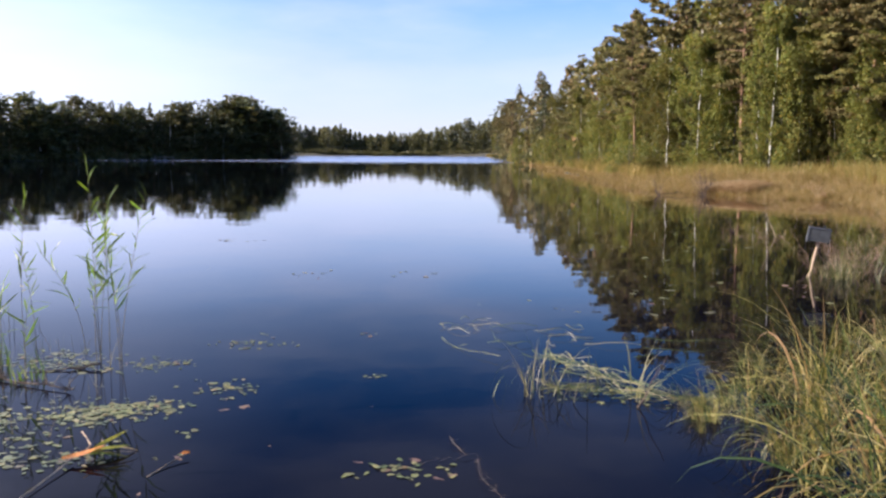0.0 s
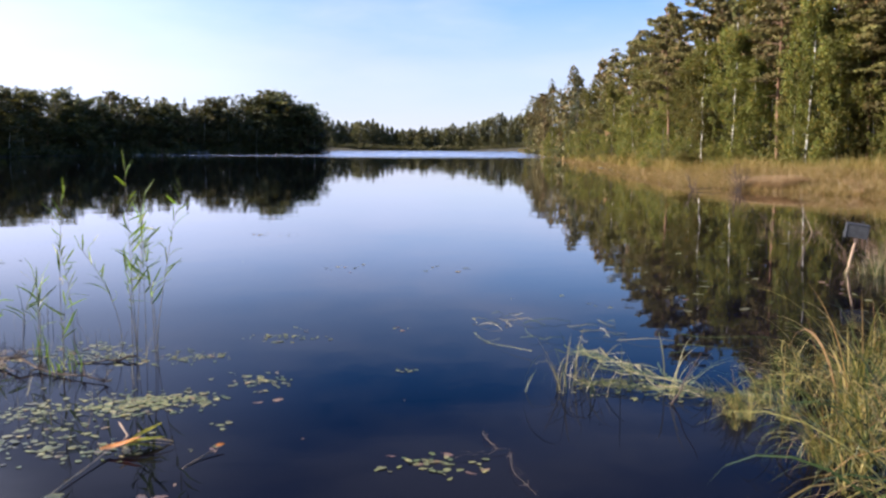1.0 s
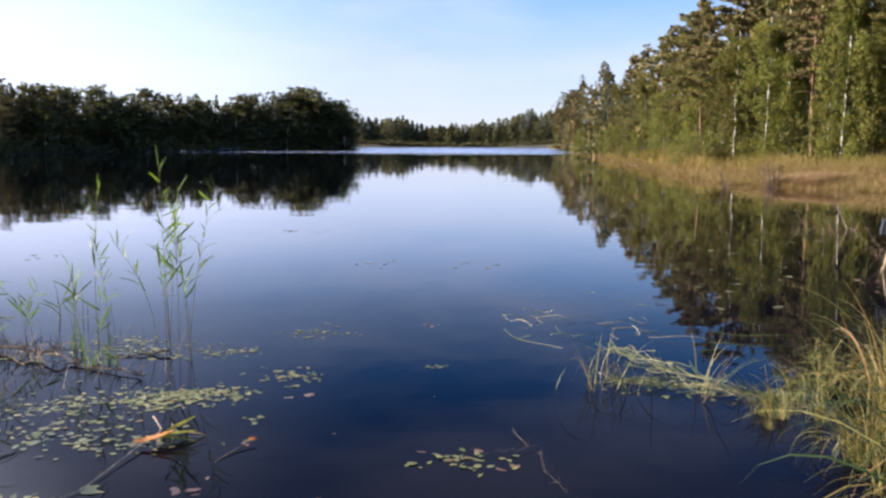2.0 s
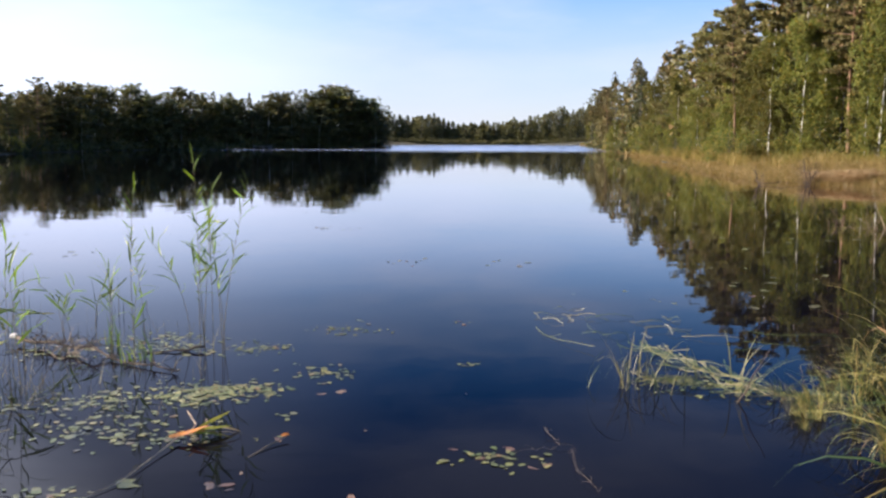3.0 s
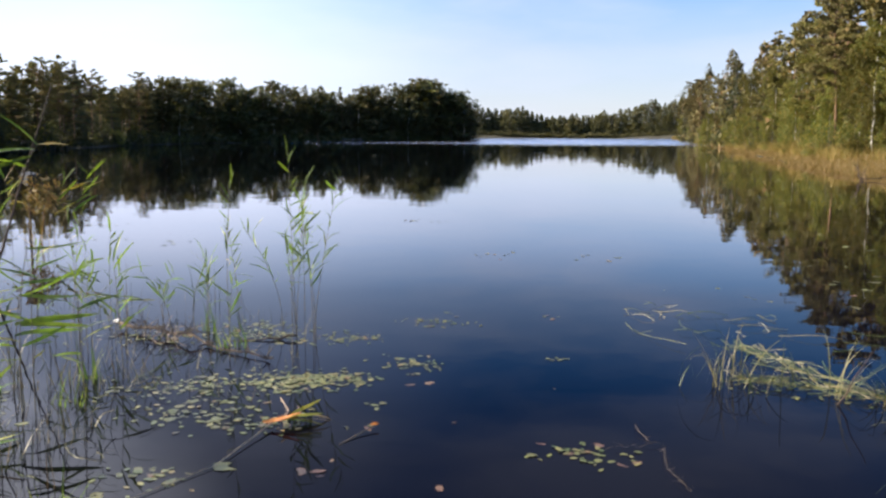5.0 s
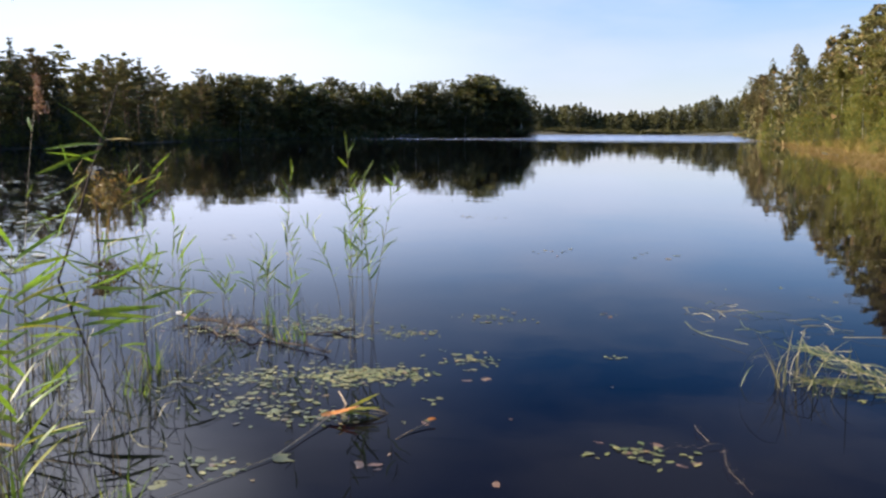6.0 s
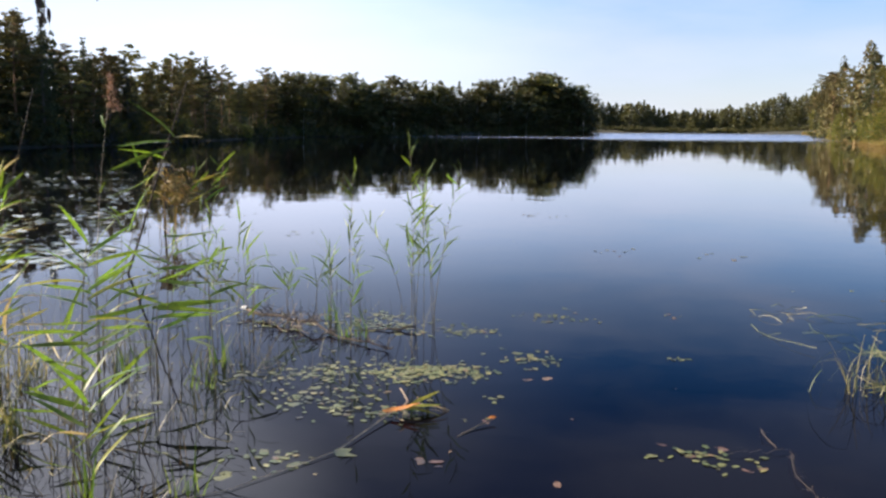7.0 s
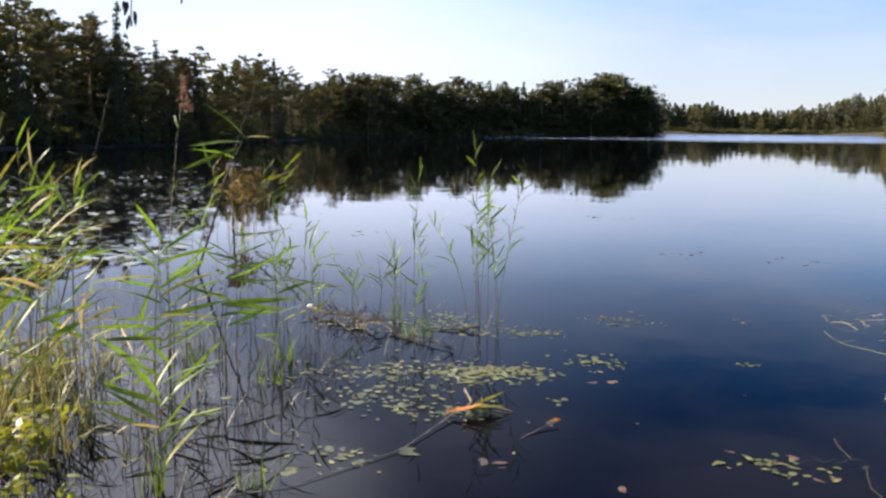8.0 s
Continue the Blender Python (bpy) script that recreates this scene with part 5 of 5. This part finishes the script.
def floating_sedge():
    """The loose tip of the sedge bed: a matted tongue of straw, upright broken blades and single blades adrift."""
    rng = np.random.default_rng(151)
    soup = []
    # straw bundle, and the thin mat that ties it to the bed
    n = 46
    t = rng.uniform(0, 1, n)
    p = np.column_stack([0.98 + 0.62 * t, 8.75 - 1.15 * t]) + rng.normal(0, 0.07, (n, 2))
    soup.append(strips(rng, p, -1.0 + rng.normal(0, 0.28, n), rng.uniform(0.25, 0.8, n), rng.uniform(0.006, 0.013, n), rng.uniform(0.01, 0.09, n), rng.uniform(0.01, 0.10, n), rng.normal(0, 0.3, n)))
    n = 70
    t = rng.uniform(0, 1, n)
    p = np.column_stack([0.95 + 1.25 * t, 7.62 - 0.42 * t]) + rng.normal(0, 0.07, (n, 2))
    soup.append(strips(rng, p, -0.35 + rng.normal(0, 0.45, n), rng.uniform(0.12, 0.5, n), rng.uniform(0.004, 0.009, n), rng.uniform(0.0, 0.05, n), rng.uniform(0.0, 0.07, n), rng.normal(0, 0.4, n)))
    # upright and kinked blades at the tip
    n = 46
    q = np.column_stack([rng.normal(0.76, 0.15, n), rng.normal(7.55, 0.16, n), np.full(n, -0.05)])
    soup.append(arcs(rng, q, rng.uniform(0.2, 0.62, n), rng.uniform(0.005, 0.010, n), rng.uniform(1.1, 1.75, n), rng.choice([0.3, 3.4], n) + rng.normal(0, 0.7, n), rng.choice([0.3, 1.0, 2.6], n) * rng.uniform(0.7, 1.2, n)))
    # a few arching tufts along the mat
    for x, y, k, ln, yaw in [(1.55, 7.25, 9, 0.62, 0.6), (1.38, 7.7, 6, 0.3, 2.8), (1.9, 7.25, 12, 0.36, 3.2), (2.05, 7.05, 12, 0.34, 3.6), (1.05, 7.25, 4, 0.36, 1.5)]:
        q = np.column_stack([rng.normal(x, 0.05, k), rng.normal(y, 0.05, k), np.full(k, -0.04)])
        soup.append(arcs(rng, q, ln * rng.uniform(0.6, 1.2, k), rng.uniform(0.005, 0.010, k), rng.uniform(0.9, 1.5, k), yaw + rng.normal(0, 0.7, k), rng.uniform(0.4, 2.4, k)))
    # single blades adrift further out
    n = 20
    p = np.column_stack([rng.uniform(-0.15, 1.5, n), rng.uniform(9.3, 10.9, n)])
    soup.append(strips(rng, p, rng.normal(-0.3, 0.5, n), rng.uniform(0.12, 0.4, n), rng.uniform(0.004, 0.008, n), np.full(n, 0.024), np.full(n, 0.024), rng.normal(0, 0.5, n)))
    p = np.array([(0.17, 9.18), (1.36, 9.8), (0.85, 10.45), (0.45, 10.5), (1.75, 9.4), (2.1, 8.95), (2.6, 9.6), (2.4, 9.1)])
    soup.append(strips(rng, p, np.array([-1.05, 0.0, -0.1, -0.3, -0.15, 0.5, -0.3, 0.1]), np.array([1.15, 0.5, 0.45, 0.4, 0.6, 0.5, 0.9, 0.8]), np.full(8, 0.008), np.full(8, 0.024), np.full(8, 0.026), np.array([0.3, 0.1, 0.2, -0.2, 0.3, 0.5, 0.2, 0.4])))
    v, f, o = [], [], 0
    for a_, b_ in soup:
        v.append(a_)
        f += [[i + o for i in q_] for q_ in b_]
        o += len(a_)
    tagged(new("floating_sedge", mesh("floating_sedge", np.vstack(v), f, STRAW)), "matted pale straw and sedge drifting on the water", "sedge mat", kind="stuff")


floating_sedge()


# ---------------------------------------------------------------- single things in the water
def twiggy(s, rng, a_, b_, r, n, spread, length):
    """A crooked branch from a_ to b_ with side twigs, into the soup s."""
    a_, b_ = np.array(a_, float), np.array(b_, float)
    q = np.linspace(0, 1, 9)[:, None]
    pts = a_ + (b_ - a_) * q + rng.normal(0, spread, (9, 3)) * np.sin(np.pi * q)
    s.tube(pts, np.linspace(r, r * 0.35, 9), 6)
    for _ in range(n):
        k = rng.integers(1, 9)
        d = unit(rng.normal(size=3) + unit(b_ - a_) * 0.7) * length * rng.uniform(0.3, 1.0)
        d[2] = abs(d[2]) * 0.6
        s.tube([pts[k], pts[k] + d * 0.5 + rng.normal(0, 0.01, 3), pts[k] + d], [r * 0.3, r * 0.2, r * 0.08], 4, False)


def fallen_branch():
    rng = np.random.default_rng(161)
    root = tagged(new("fallen_branch"), "crooked dead branch with dry twigs lying half in the water", "branch")
    s = Soup()
    twiggy(s, rng, (-5.15, 8.45, 0.06), (-3.15, 7.5, 0.02), 0.016, 60, 0.03, 0.24)
    child("branch", s.mesh("branch", DEADWOOD, True), root)
    s = Soup()
    twiggy(s, rng, (-3.2, 8.35, 0.04), (-3.75, 8.15, 0.0), 0.013, 8, 0.02, 0.2)
    child("side_branch", s.mesh("side_branch", DEADWOOD, True), root)
    n = 90
    t = rng.uniform(0, 0.55, n)
    p = np.column_stack([-5.15 + 2.0 * t, 8.45 - 0.95 * t]) + rng.normal(0, 0.09, (n, 2))
    v, f = strips(rng, p, rng.uniform(0, 6.28, n), rng.uniform(0.08, 0.3, n), rng.uniform(0.006, 0.012, n), rng.uniform(0, 0.10, n), rng.uniform(0.0, 0.22, n), rng.normal(0, 0.6, n))
    tagged(new("reed_litter", mesh("reed_litter", v, f, STALK_BROWN)), "tangle of dry broken reed bits caught on the branch", "plant litter", kind="stuff")
    flake = new("bark_flake", mesh("bark_flake", [(-0.05, -0.03, 0), (0.05, -0.035, 0.01), (0.055, 0.03, 0.035), (-0.045, 0.035, 0.02), (-0.05, -0.03, 0.03), (0.05, -0.035, 0.045), (0.055, 0.03, 0.06), (-0.045, 0.035, 0.05)],
                                          [[3, 2, 1, 0], [4, 5, 6, 7], [0, 1, 5, 4], [1, 2, 6, 5], [2, 3, 7, 6], [3, 0, 4, 7]], PALE_BARK))
    flake.scale = (0.6, 0.6, 0.6)
    flake.location = (-5.2, 8.46, 0.06)
    tagged(flake, "small white flake of birch bark on the branch", "bark flake")


fallen_branch()


def broken_bulrush():
    """A withered bulrush lying on the water: a long stalk, an orange sheath and a fan of yellow blades."""
    rng = np.random.default_rng(171)
    root = tagged(new("broken_bulrush"), "withered bulrush lying on the water with orange sheath", "bulrush")
    root.location = (-2.40, 5.74, 0)
    s = Soup()
    s.tube([(-0.66, -1.86, 0.0), (-0.36, -1.56, 0.008), (-0.05, -0.80, 0.012), (-0.02, -0.32, 0.02), (0.0, 0.0, 0.035)], [0.0022, 0.0025, 0.003, 0.004, 0.007], 7)
    child("stalk", s.mesh("stalk", DRY_STEM, True), root, "long brown stalk")
    sheath = leaf_mesh("sheath", ORANGE, 0.27, 0.065, -0.10, 3)
    for yaw, rise in ((0.62, 0.08), (0.45, 0.16)):
        ob = child("sheath", sheath, root, "bright orange leaf sheath")
        ob.matrix_local = Matrix.LocRotScale((-0.05, -0.04, 0.035), Euler((0.3, -rise, yaw)), (1, 1, 1))
    for k in range(8):
        ob = child("blade", (YELLOW_LEAVES[k % 2], LEAVES[k % 5], DRY_LEAVES[k % 2])[k % 3], root)
        ob.matrix_local = Matrix.LocRotScale((0.06, 0.05, 0.04), Euler((rng.normal(0, 0.6), -rng.uniform(0.02, 0.42), 0.12 + k * 0.12)), (rng.uniform(0.2, 0.34),) * 3)
    s = Soup()
    s.tube([(0.06, 0.04, 0.05), (0.08, 0.10, 0.09), (0.0, 0.16, 0.16)], [0.008, 0.007, 0.004], 6)
    s.tube([(0.16, 0.13, 0.05), (0.13, 0.16, 0.11)], [0.006, 0.003], 6)
    child("bent_stem", s.mesh("bent_stem", STAKE, True), root, "pale bent stem stump")


broken_bulrush()


def drifting_stick():
    root = tagged(new("drifting_stick"), "brown stick with a reddish leaf at its end adrift", "stick")
    s = Soup()
    s.tube([(-1.84, 5.48, 0.0), (-1.77, 5.68, 0.012), (-1.69, 5.84, 0.03)], [0.003, 0.005, 0.004], 6)
    child("stick", s.mesh("stick", STALK_BROWN, True), root)
    ob = child("leaf", leaf_mesh("drifting_leaf", ORANGE, 0.06, 0.026, 0.1, 5), root, "small orange-red leaf")
    ob.matrix_local = Matrix.LocRotScale((-1.73, 5.84, 0.03), Euler((0.3, -0.2, 0.4)), (1, 1, 1))


drifting_stick()


def floating_twig():
    rng = np.random.default_rng(181)
    root = tagged(new("floating_twig"), "thin pale twig with side shoots floating on the water", "twig")
    s = Soup()
    twiggy(s, rng, (0.04, 6.26, 0.02), (0.34, 5.10, 0.015), 0.0018, 26, 0.03, 0.09)
    twiggy(s, rng, (0.2, 5.9, 0.02), (-0.15, 5.72, 0.01), 0.0018, 8, 0.02, 0.08)
    child("twig", s.mesh("twig", STALK_BROWN, True), root)


floating_twig()


def box_mesh(name, size, mat, bevel=0.012):
    bm = bmesh.new()
    bmesh.ops.create_cube(bm, size=1.0)
    bmesh.ops.scale(bm, vec=size, verts=bm.verts)
    bmesh.ops.bevel(bm, geom=bm.edges[:], offset=bevel, segments=2, affect="EDGES")
    me = bpy.data.meshes.new(name)
    bm.to_mesh(me)
    bm.free()
    me.materials.append(mat)
    return me


def box_on_stake(x, y, h, dx, dy, turn, label, wood, front):
    """A small dark lidded box on a leaning stake driven into the lake bed."""
    root = tagged(new("box_on_stake"), label, "nest box", "boxes on stakes")
    root.location = (x, y, 0)
    s = Soup()
    q = np.linspace(-0.45, 0.86, 7)
    s.tube(np.column_stack([dx * q, dy * q, h * q]) + np.array([[0.006 * math.sin(9 * k), 0, 0] for k in q]), np.linspace(0.026, 0.019, 7), 8)
    child("stake", s.mesh("stake", wood, True), root, "thin wooden stake")
    top = Matrix.LocRotScale((dx * 0.86, dy * 0.86, h * 0.86 + 0.06), Euler((0.05, 0.14, turn)), None)
    for name, size, at, mat in [("box", (0.32, 0.20, 0.20), (0, 0, 0.02), front), ("lid", (0.345, 0.212, 0.018), (0, 0, 0.131), BOX_DARK),
                                ("end_plate", (0.02, 0.215, 0.24), (-0.171, 0, 0.02), BOX_DARK), ("knob", (0.035, 0.035, 0.05), (0.06, 0, 0.166), BOX_DARK), ("batten", (0.05, 0.02, 0.26), (0.0, 0.111, 0.0), wood)]:
        ob = child(name, box_mesh(name, size, mat, min(0.006, min(size) * 0.2)), root)
        ob.matrix_local = top @ Matrix.Translation(at)


box_on_stake(5.96, 14.94, 0.70, 0.14, -0.05, -0.27, "blue-grey box on a leaning pale stake standing in the water", STAKE, BOX_GREY)
box_on_stake(-11.19, 15.47, 1.22, 0.05, 0.03, -0.6, "dark box on an upright stake by the lily field", DEADWOOD, BOX_DARK)


def leaning_sticks():
    for x, y, h, dx, dy, r, label in [(-8.11, 10.32, 2.6, 0.68, 0.5, 0.020, "long dead pole leaning out of the water"), (-7.1, 6.75, 2.35, 0.42, 0.42, 0.010, "thin dead stem leaning over the reeds"),
                                      (7.96, 22.10, 0.80, -0.28, 0.1, 0.013, "pale bare stick leaning out of the water"), (8.1, 22.0, 0.2, 0.14, 0.1, 0.007, "short dead stick in the water"),
                                      (1.53, 7.10, 0.42, 0.20, -0.04, 0.007, "stout dark rush stub bent over the water")]:
        s = Soup()
        q = np.linspace(-0.12, 1, 8)
        s.tube(np.column_stack([dx * q + 0.012 * np.sin(q * 9), dy * q, h * q + 0.01 * np.cos(q * 7)]), np.linspace(r, r * 0.35, 8), 7)
        if h > 2:
            s.tube([(dx * 0.72, dy * 0.72, h * 0.72), (dx * 0.72 - 0.25, dy * 0.72 - 0.1, h * 0.74)], [r * 0.3, r * 0.1], 5)
        ob = tagged(new("stick", s.mesh("stick", DRY_STEM if r < 0.03 and x > 2 else DEADWOOD, True)), label, "stick")
        ob.location = (x, y, 0)


leaning_sticks()


def snag(x, y, h, seed):
    rng = np.random.default_rng(seed)
    s = Soup()
    twiggy(s, rng, (0, 0, -0.3), (-0.2, 0.1, h * 0.8), 0.04, 14, 0.03, h * 0.55)
    for _ in range(4 if h < 1 else 22):
        twiggy(s, rng, (rng.normal(0, 0.12), rng.normal(0, 0.12), -0.2), (rng.normal(0, 0.3), rng.normal(0, 0.3), h * rng.uniform(0.4, 1.05)), 0.016, 4, 0.03, 0.4)
    twiggy(s, rng, (0, 0, 0.08), (1.6, 0.2, 0.12), 0.028, 5, 0.03, 0.3)
    ob = tagged(new("snag", s.mesh("snag", DEADWOOD, True)), "dead forked branch sticking out by the meadow's edge", "snag")
    ob.location = (x, y, 0)


def dry_reed_clump():
    """Brown, broken reeds with ragged plumes by the second box."""
    rng = np.random.default_rng(195)
    n = 26
    p = np.column_stack([rng.normal(-10.85, 0.16, n), rng.normal(15.2, 0.15, n), np.full(n, -0.1)])
    v, f = blades(rng, p, rng.uniform(0.5, 1.45, n), np.full(n, 0.014), rng.uniform(0.05, 0.5, n), 4)
    c = p[rng.integers(0, n, 260)] + np.column_stack([rng.normal(0.05, 0.12, (260, 2)), rng.uniform(0.6, 1.3, 260)])
    v2, f2 = leaf_tris(rng, c, 0.15, np.array((0.6, 0, -0.7)), 0.13)
    tagged(new("dry_reed_clump", mesh("dry_reed_clump", np.vstack([v, v2]), f + (f2 + len(v)).tolist(), MEADOW_REED)), "clump of brown withered reeds beside the dark box", "reeds", kind="stuff")
    for r in [(-10.35, 15.5, 1.25, 0.35, 0.15), (-10.55, 15.3, 1.1, 0.2, 0.1), (-11.45, 15.3, 1.2, -0.1, 0)]:
        reed(rng, *r, leaves=10, length=0.5, wind=0.6, first=0.4, yellow=0.3, steep=0.5)


dry_reed_clump()
snag(10.2, 44.0, 0.9, 191)
snag(12.5, 44.6, 1.5, 192)


def dry_brush():
    """Leafless, straggling willow and dead twigs at the water's edge."""
    rng = np.random.default_rng(201)
    for x, y, n, wide, tall, label in [(6.85, 15.9, 30, 0.35, 0.7, "leafless pale brown brush beside the box on its stake"), (7.75, 17.4, 40, 0.55, 1.15, "leafless pale brown willow brush at the water's edge"),
                                       (7.85, 22.3, 20, 0.5, 0.5, "low tangle of bare brown twigs in the water")]:
        s = Soup()
        for _ in range(n):
            a_ = rng.uniform(0, 6.28)
            b0 = np.array([rng.normal(0, wide), rng.normal(0, wide), -0.1])
            d = np.array([math.cos(a_), math.sin(a_), 0]) * rng.uniform(0.15, 0.75)
            twiggy(s, rng, b0, b0 + d + (0, 0, tall * rng.uniform(0.25, 1.0)), 0.0038, 7, 0.03, 0.4)
        ob = tagged(new("dry_brush", s.mesh("dry_brush", DRY_TWIG)), label, "brush", kind="stuff")
        ob.location = (x, y, 0)
    n = 480
    p = np.column_stack([rng.normal(8.2, 1.2, n), rng.normal(16.5, 2.4, n)])
    p = p[np.arctan2(p[:, 0], p[:, 1]) > 0.41]
    tuft = np.column_stack([rng.normal(6.35, 0.16, 160), rng.normal(14.75, 0.16, 160)])      # a straw tuft at the stake's foot
    p = np.vstack([p, tuft])
    v, f = blades(rng, np.column_stack([p, np.full(len(p), -0.05)]), rng.uniform(0.2, 0.6, len(p)), np.full(len(p), 0.012), rng.uniform(0.2, 0.9, len(p)), 4, 0.9)
    tagged(new("edge_sedge", mesh("edge_sedge", v, f, STRAW)), "straw-coloured sedge round the bare brush", "sedge", kind="stuff")


dry_brush()


def jetty():
    root = tagged(new("jetty"), "small low grey wooden jetty on the far shore", "jetty")
    x, y = polar(17.0, 236.0)
    root.matrix_basis = pose(x, y, 0, 0, 0, 17)
    for k in range(6):
        ob = child("plank", box_mesh("plank", (4.6, 0.30, 0.09), GREY_PLANK), root)
        ob.location = (0, k * 0.32, 0.62)
    for px_ in (-2.1, 0, 2.1):
        ob = child("post", box_mesh("post", (0.16, 0.16, 1.5), GREY_PLANK), root)
        ob.location = (px_, -0.1, 0.35)


jetty()


# ---------------------------------------------------------------- the saplings beside the viewer
def round_leaf(mat, seed):
    an = np.linspace(0, 2 * np.pi, 10, endpoint=False)
    r = 0.5 + 0.05 * np.cos(2 * an)
    v = np.vstack([[[0.1, 0, -0.03]], np.column_stack([0.5 + np.cos(an) * r, np.sin(an) * r * 0.8, 0.06 * np.cos(2 * an + seed)])])
    return mesh("round_leaf", v, [[0, 1 + k, 1 + (k + 1) % 10] for k in range(10)], mat)


ROUND = [round_leaf(ROUND_LEAF, k) for k in range(3)]


def alder_sapling(x, y, h, seed, leaves):
    rng = np.random.default_rng(seed)
    root = tagged(new("alder_sapling"), "young alder with round yellow-green leaves on the bank", "sapling", "saplings on the near bank")
    g = float(land_height(np.array([[x, y]]))[0])
    root.location = (x, y, g)
    s = Soup()
    q = np.linspace(-0.05, 1, 8)
    lean = rng.normal(0, 0.12, 2)
    pts = np.column_stack([lean[0] * q, lean[1] * q, h * q])
    s.tube(pts, np.linspace(0.011, 0.003, 8), 6)
    tips = []
    for k in range(9):
        u = rng.uniform(0.25, 0.95)
        b0 = np.array([np.interp(u, q, pts[:, j]) for j in range(3)])
        an = rng.uniform(0, 6.28)
        e_ = b0 + np.array([math.cos(an), math.sin(an), 0.7]) * rng.uniform(0.12, 0.32)
        tw = Soup()
        tw.tube([b0, (b0 + e_) / 2 + (0, 0, 0.01), e_], [0.004, 0.003, 0.0015], 5)
        child("twig", tw.mesh("sapling_twig", GREY_BARK, True), root)
        tips.append((b0, e_))
    child("stem", s.mesh("sapling_stem", GREY_BARK, True), root)
    for _ in range(leaves):
        b0, e_ = tips[rng.integers(len(tips))]
        p = b0 + (e_ - b0) * rng.uniform(0.3, 1.05) + rng.normal(0, 0.015, 3)
        ob = child("leaf", ROUND[rng.integers(3)], root)
        ob.matrix_local = Matrix.LocRotScale(p, Euler((rng.normal(0, 0.6), rng.normal(0.2, 0.6), rng.uniform(0, 6.28))), (rng.uniform(0.035, 0.06),) * 3)


for k, (x, y, h, n) in enumerate([(-2.78, 2.30, 1.1, 120), (-2.95, 2.5, 1.0, 110), (-3.25, 2.75, 0.9, 90), (-2.9, 2.15, 0.9, 90), (-3.1, 2.45, 1.15, 110), (-2.62, 2.2, 0.75, 70)]):
    alder_sapling(x, y, h, 220 + k, n)


WITHERED = leaf_mesh("withered_leaf", DEADWOOD, 1.0, 0.34, 0.25, 41)


def overhanging_birch():
    """A young birch beside the viewer, whose drooping twig hangs into the view."""
    rng = np.random.default_rng(231)
    root = tagged(new("overhanging_birch"), "young birch with a drooping twig of withered leaves", "birch sapling")
    bx, by = -2.6, 0.35
    g = float(land_height(np.array([[bx, by]]))[0])
    root.location = (bx, by, g)
    s = Soup()
    q = np.linspace(-0.04, 1, 8)
    s.tube(np.column_stack([0.15 * q, 0.1 * q, 4.2 * q]), np.linspace(0.05, 0.012, 8), 8)
    child("trunk", s.mesh("birch_trunk", BIRCH_BARK, True), root)
    tip = np.array([-1.185 - bx, 1.22 - by, 2.62 - g])
    s = Soup()
    s.tube([(0.09, 0.06, 2.45 - 0.0), (0.6, 0.35, 2.72 - g + 0.2), (1.1, 0.7, 2.75 - g + 0.05), tip], [0.016, 0.011, 0.007, 0.004], 6)
    child("branch", s.mesh("birch_branch", GREY_BARK, True), root)
    for k, (dx, dy, ln) in enumerate([(0.0, 0.0, 0.46), (0.05, 0.03, 0.40), (-0.05, -0.03, 0.34), (0.10, 0.02, 0.27)]):
        s = Soup()
        p0 = tip + (dx * 0.6, dy * 0.6, 0.0)
        pts = [p0, p0 + (dx * 0.4 + 0.01, dy * 0.4, -ln * 0.45), p0 + (dx * 0.8 - 0.01, dy * 0.8, -ln)]
        s.tube(pts, [0.0022, 0.0018, 0.0010], 5)
        tw = child("twig", s.mesh("hanging_twig", GREY_BARK, True), root)
        for j in range(4 if k else 7):
            ob = child("withered_leaf", WITHERED, tw)
            at = np.array(pts[2]) + (rng.normal(0, 0.006), rng.normal(0, 0.006), rng.uniform(0.0, 0.10))
            k_ = rng.uniform(0.014, 0.026)
            ob.matrix_local = Matrix.LocRotScale(at, Euler((rng.normal(0, 0.5), rng.uniform(0.9, 1.7), rng.uniform(0, 6.28))), (k_, k_, k_))


overhanging_birch()
